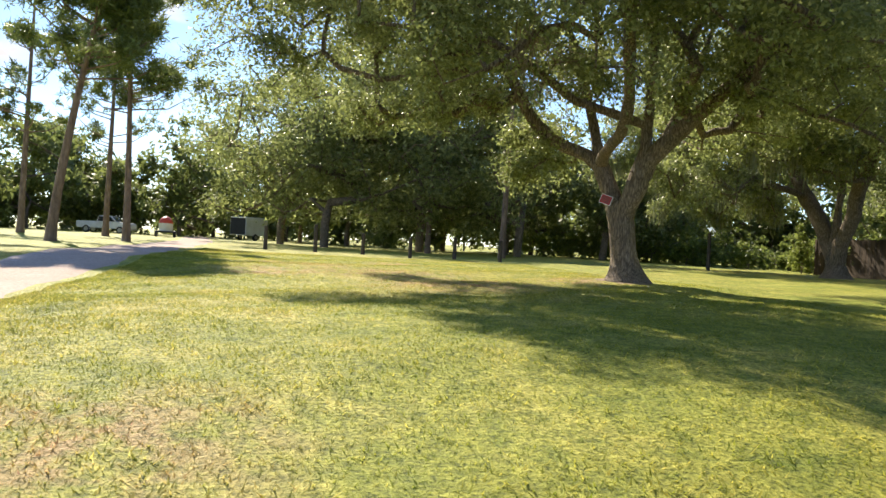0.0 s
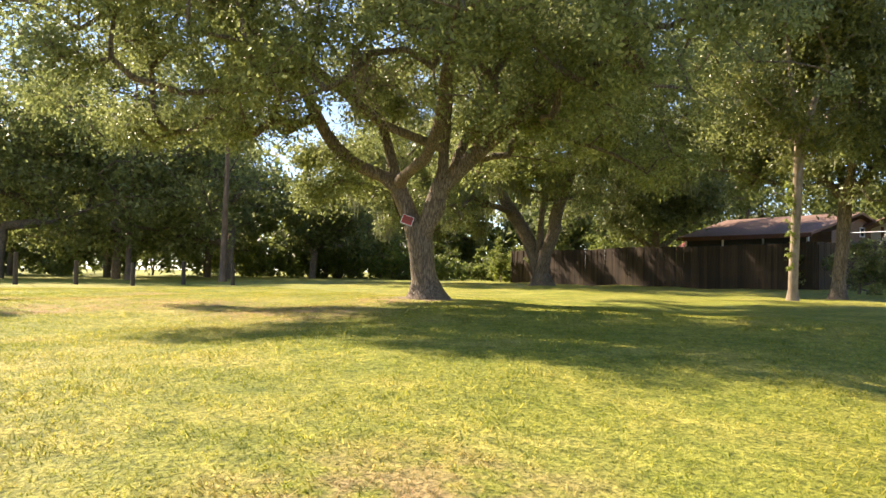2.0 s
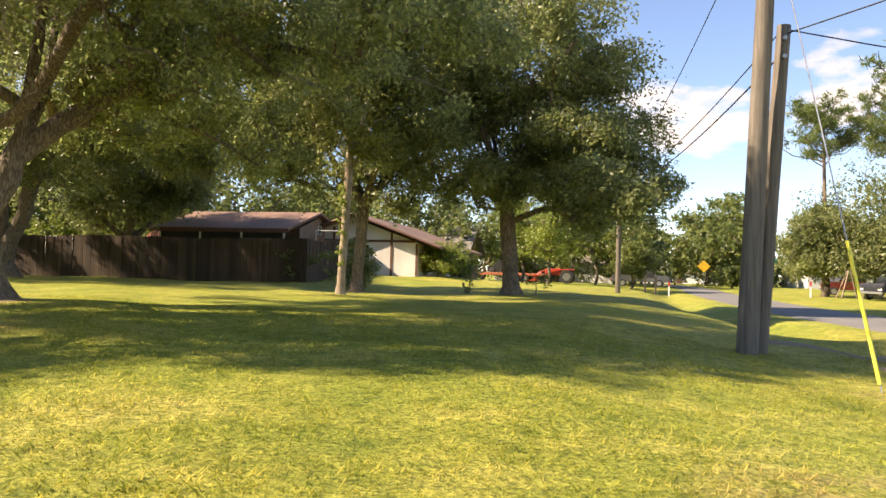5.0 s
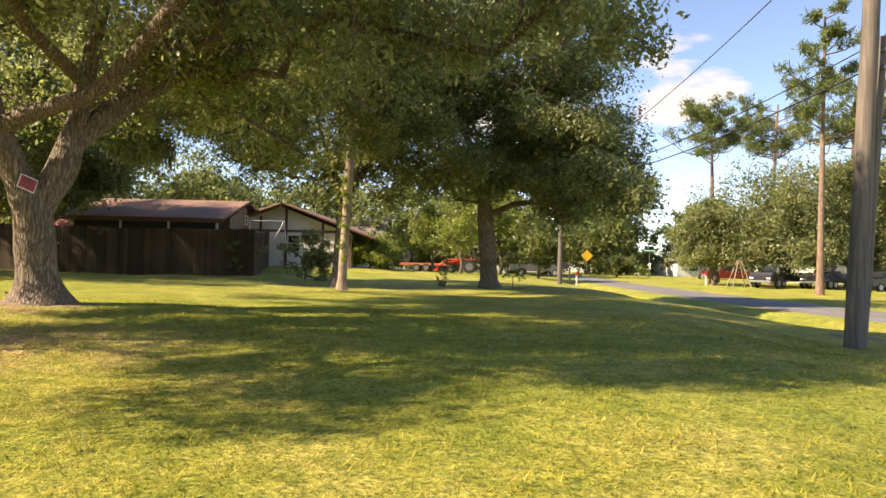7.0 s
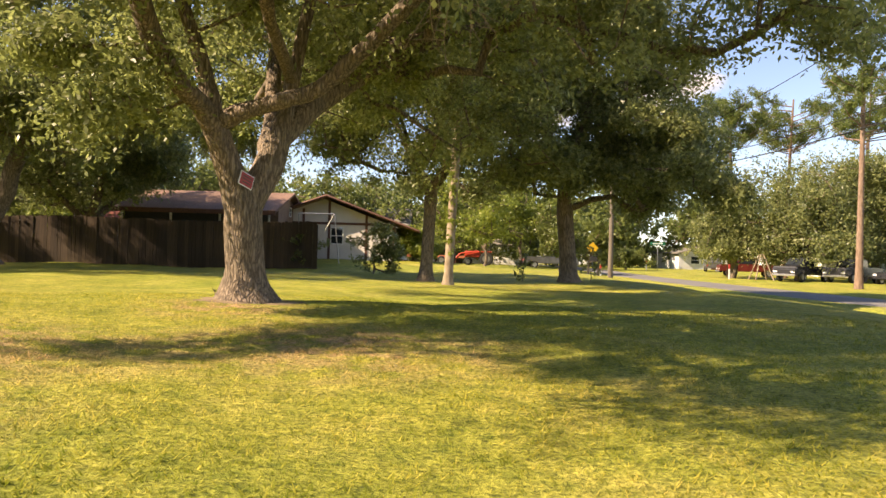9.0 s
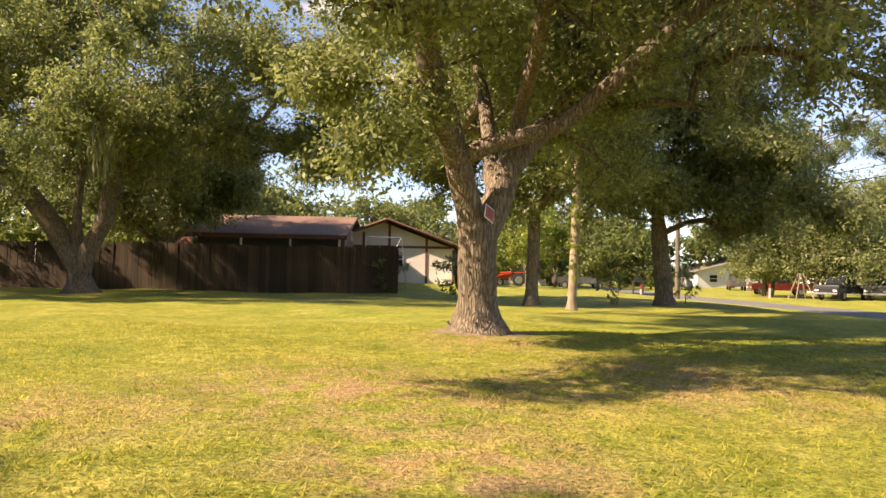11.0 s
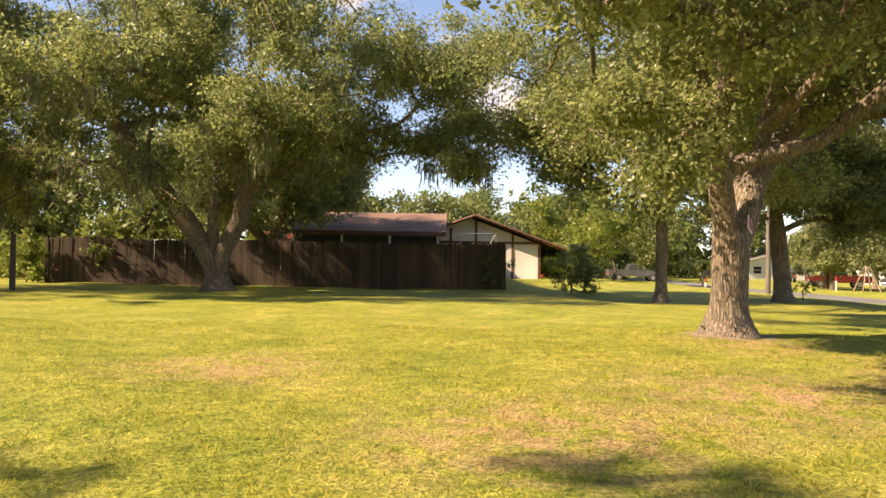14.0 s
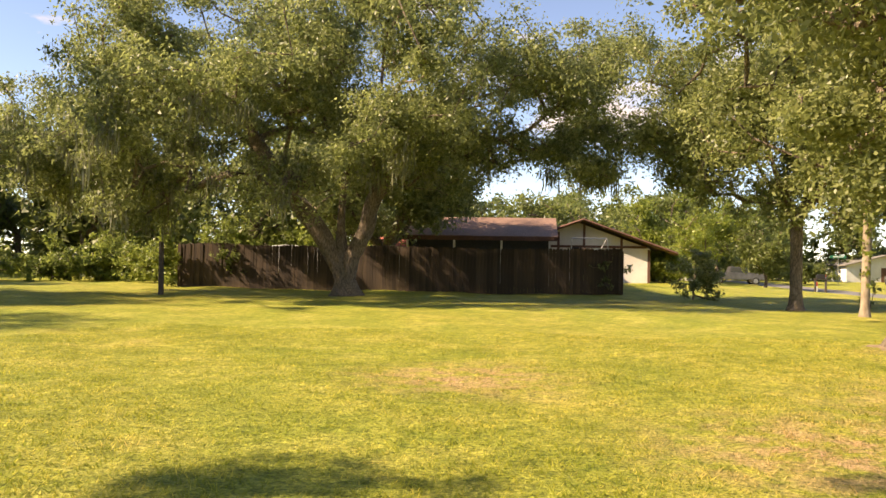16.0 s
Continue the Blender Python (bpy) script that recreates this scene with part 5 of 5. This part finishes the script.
bm = bmesh.new(); box(bm, -0.45, 0.45, -0.1, 0.1, 1.08, 1.16); part("board", bm, M["post_wood"], mb)
bm = bmesh.new(); profile(bm, [(-0.28, 1.16), (0.28, 1.16), (0.28, 1.36), (0.18, 1.46), (-0.18, 1.46), (-0.28, 1.36)], -0.12, 0.12, 0, 0.01); part("box", bm, M["black"], mb)
for (x, y) in ((31.8, 60.5), (33.5, 92.0), (22.2, 62.0)):
    mk = thing("marker_post", (x, y, h(x, y)), "slim white marker post with red reflective top", "marker post", "marker posts")
    bm = bmesh.new(); box(bm, -0.06, 0.06, -0.03, 0.03, 0, 0.8, 0.01); part("shaft", bm, M["white_paint"], mk)
    bm = bmesh.new(); box(bm, -0.065, 0.065, -0.035, 0.035, 0.8, 1.15, 0.01); part("cap", bm, M["sign_red"], mk)
# two leaning poles of a swing by the far oak
sw = thing("swing_frame", (34.5, 61.0, h(34.5, 61.0)), "pale wooden A-frame swing stand", "swing")
for a, b in (((-0.7, -0.6, 0), (-0.1, 0, 2.0)), ((0.7, -0.6, 0), (0.1, 0, 2.0)), ((-0.7, 0.8, 0), (-0.1, 0.3, 2.0)), ((0.7, 0.8, 0), (0.1, 0.3, 2.0))):
    bm = bmesh.new(); rod(bm, a, b, 0.05, None, 8); part("leg", bm, M["pale_bark"], sw)

# ---- down the driveway ----
dm = thing("domed_tank", (-49.0, -7.6, h(-49.0, -7.6)), "red and white domed tank on a small trailer", "tank")
bm = bmesh.new(); bmesh.ops.create_uvsphere(bm, u_segments=20, v_segments=12, radius=0.62, matrix=Matrix.Translation((0, 0, 1.25)))
bmesh.ops.bisect_plane(bm, geom=bm.verts[:] + bm.edges[:] + bm.faces[:], plane_co=(0, 0, 1.25), plane_no=(0, 0, -1), clear_outer=True)
part("dome", bm, M["tractor_red"], dm)
bm = bmesh.new(); rod(bm, (0, 0, 0.55), (0, 0, 1.25), 0.60, 0.62, 20); part("drum", bm, M["white_paint"], dm)
bm = bmesh.new(); box(bm, -0.9, 0.9, -0.7, 0.7, 0.4, 0.55, 0.02); part("frame", bm, M["black"], dm)
for s in (-1, 1):
    wheel(dm, 0, s * 0.8, 0.3)
bt = thing("box_trailer", (-58.5, -1.1, h(-58.5, -1.1)), "white enclosed box trailer with dark open end", "trailer", "", 145)
bm = bmesh.new(); box(bm, -1.7, 1.7, -1.05, 1.05, 0.5, 2.4, 0.06); part("body", bm, M["white_paint"], bt)
# flat black sheet stands in for the dark inside of the open end
bm = bmesh.new(); box(bm, -1.73, -1.70, -0.95, 0.95, 0.6, 2.3); part("door", bm, M["black"], bt)
for s in (-1, 1):
    wheel(bt, -0.2, s * 1.0, 0.35)

# red-roofed shed and pale roof edge beyond the fence
sh = thing("garden_shed", (-6.5, 40.0, 0.3), "small shed with faded red metal roof behind the fence", "shed")
bm = bmesh.new(); gable_walls(bm, -1.2, 1.2, 0, 2.0, 1.9, 2.4, "x"); part("wall", bm, M["white_wall"], sh)
bm = bmesh.new(); prism_roof(bm, -1.4, 1.4, -0.3, 2.3, 1.85, 2.55, "x", 0.06); part("roof", bm, M["rust_red"], sh)
cv = thing("boat_cover", (-11.8, 38.0, 0.2), "long pale covered boat behind the fence", "boat")
bm = bmesh.new(); profile(bm, [(-2.0, 0.6), (1.6, 0.6), (2.4, 1.2), (2.0, 1.75), (0, 2.05), (-2.0, 1.9)], -0.9, 0.9, 0.2, 0.08); part("hull", bm, M["white_paint"], cv)

# ---- grass blades near the driveway ----
rg = np.random.default_rng(9)
n_b = 340000
bx = rg.uniform(-8, 24.5, n_b)
by = 1.7 + 13.1 * rg.random(n_b) ** 2.2
keep = (line_distance(bx, by, DRIVE) > 1.45) & (np.hypot((bx - 6.95) / 1.25, by - 13.2) > 0.55 + 0.5 * rg.random(n_b))
bx, by = bx[keep], by[keep]
n_b = len(bx)
bz = height(bx, by) - 0.004
ln = (0.014 + 0.029 * rg.random(n_b)) * (0.7 + 0.5 * np.sin(bx * 2.3 + 1.7 * np.sin(by * 1.9)) ** 2)
w = 2 * np.pi * rg.random(n_b)
lean_ = 0.8 + 1.6 * rg.random(n_b)
wd = 0.0036 + 0.0038 * rg.random(n_b)
B = np.stack([bx, by, bz], 1)
S = np.stack([-np.sin(w) * wd, np.cos(w) * wd, 0 * w], 1)
T = np.stack([np.cos(w) * ln * lean_, np.sin(w) * ln * lean_, ln], 1)
BV = np.stack([B - S, B + S, B + T], 1).reshape(-1, 3)
tagged(raw("grass_blades", BV, np.arange(n_b * 3).reshape(-1, 3), M["blade"]), "short mown grass blades on the lawn", "grass", kind="stuff")
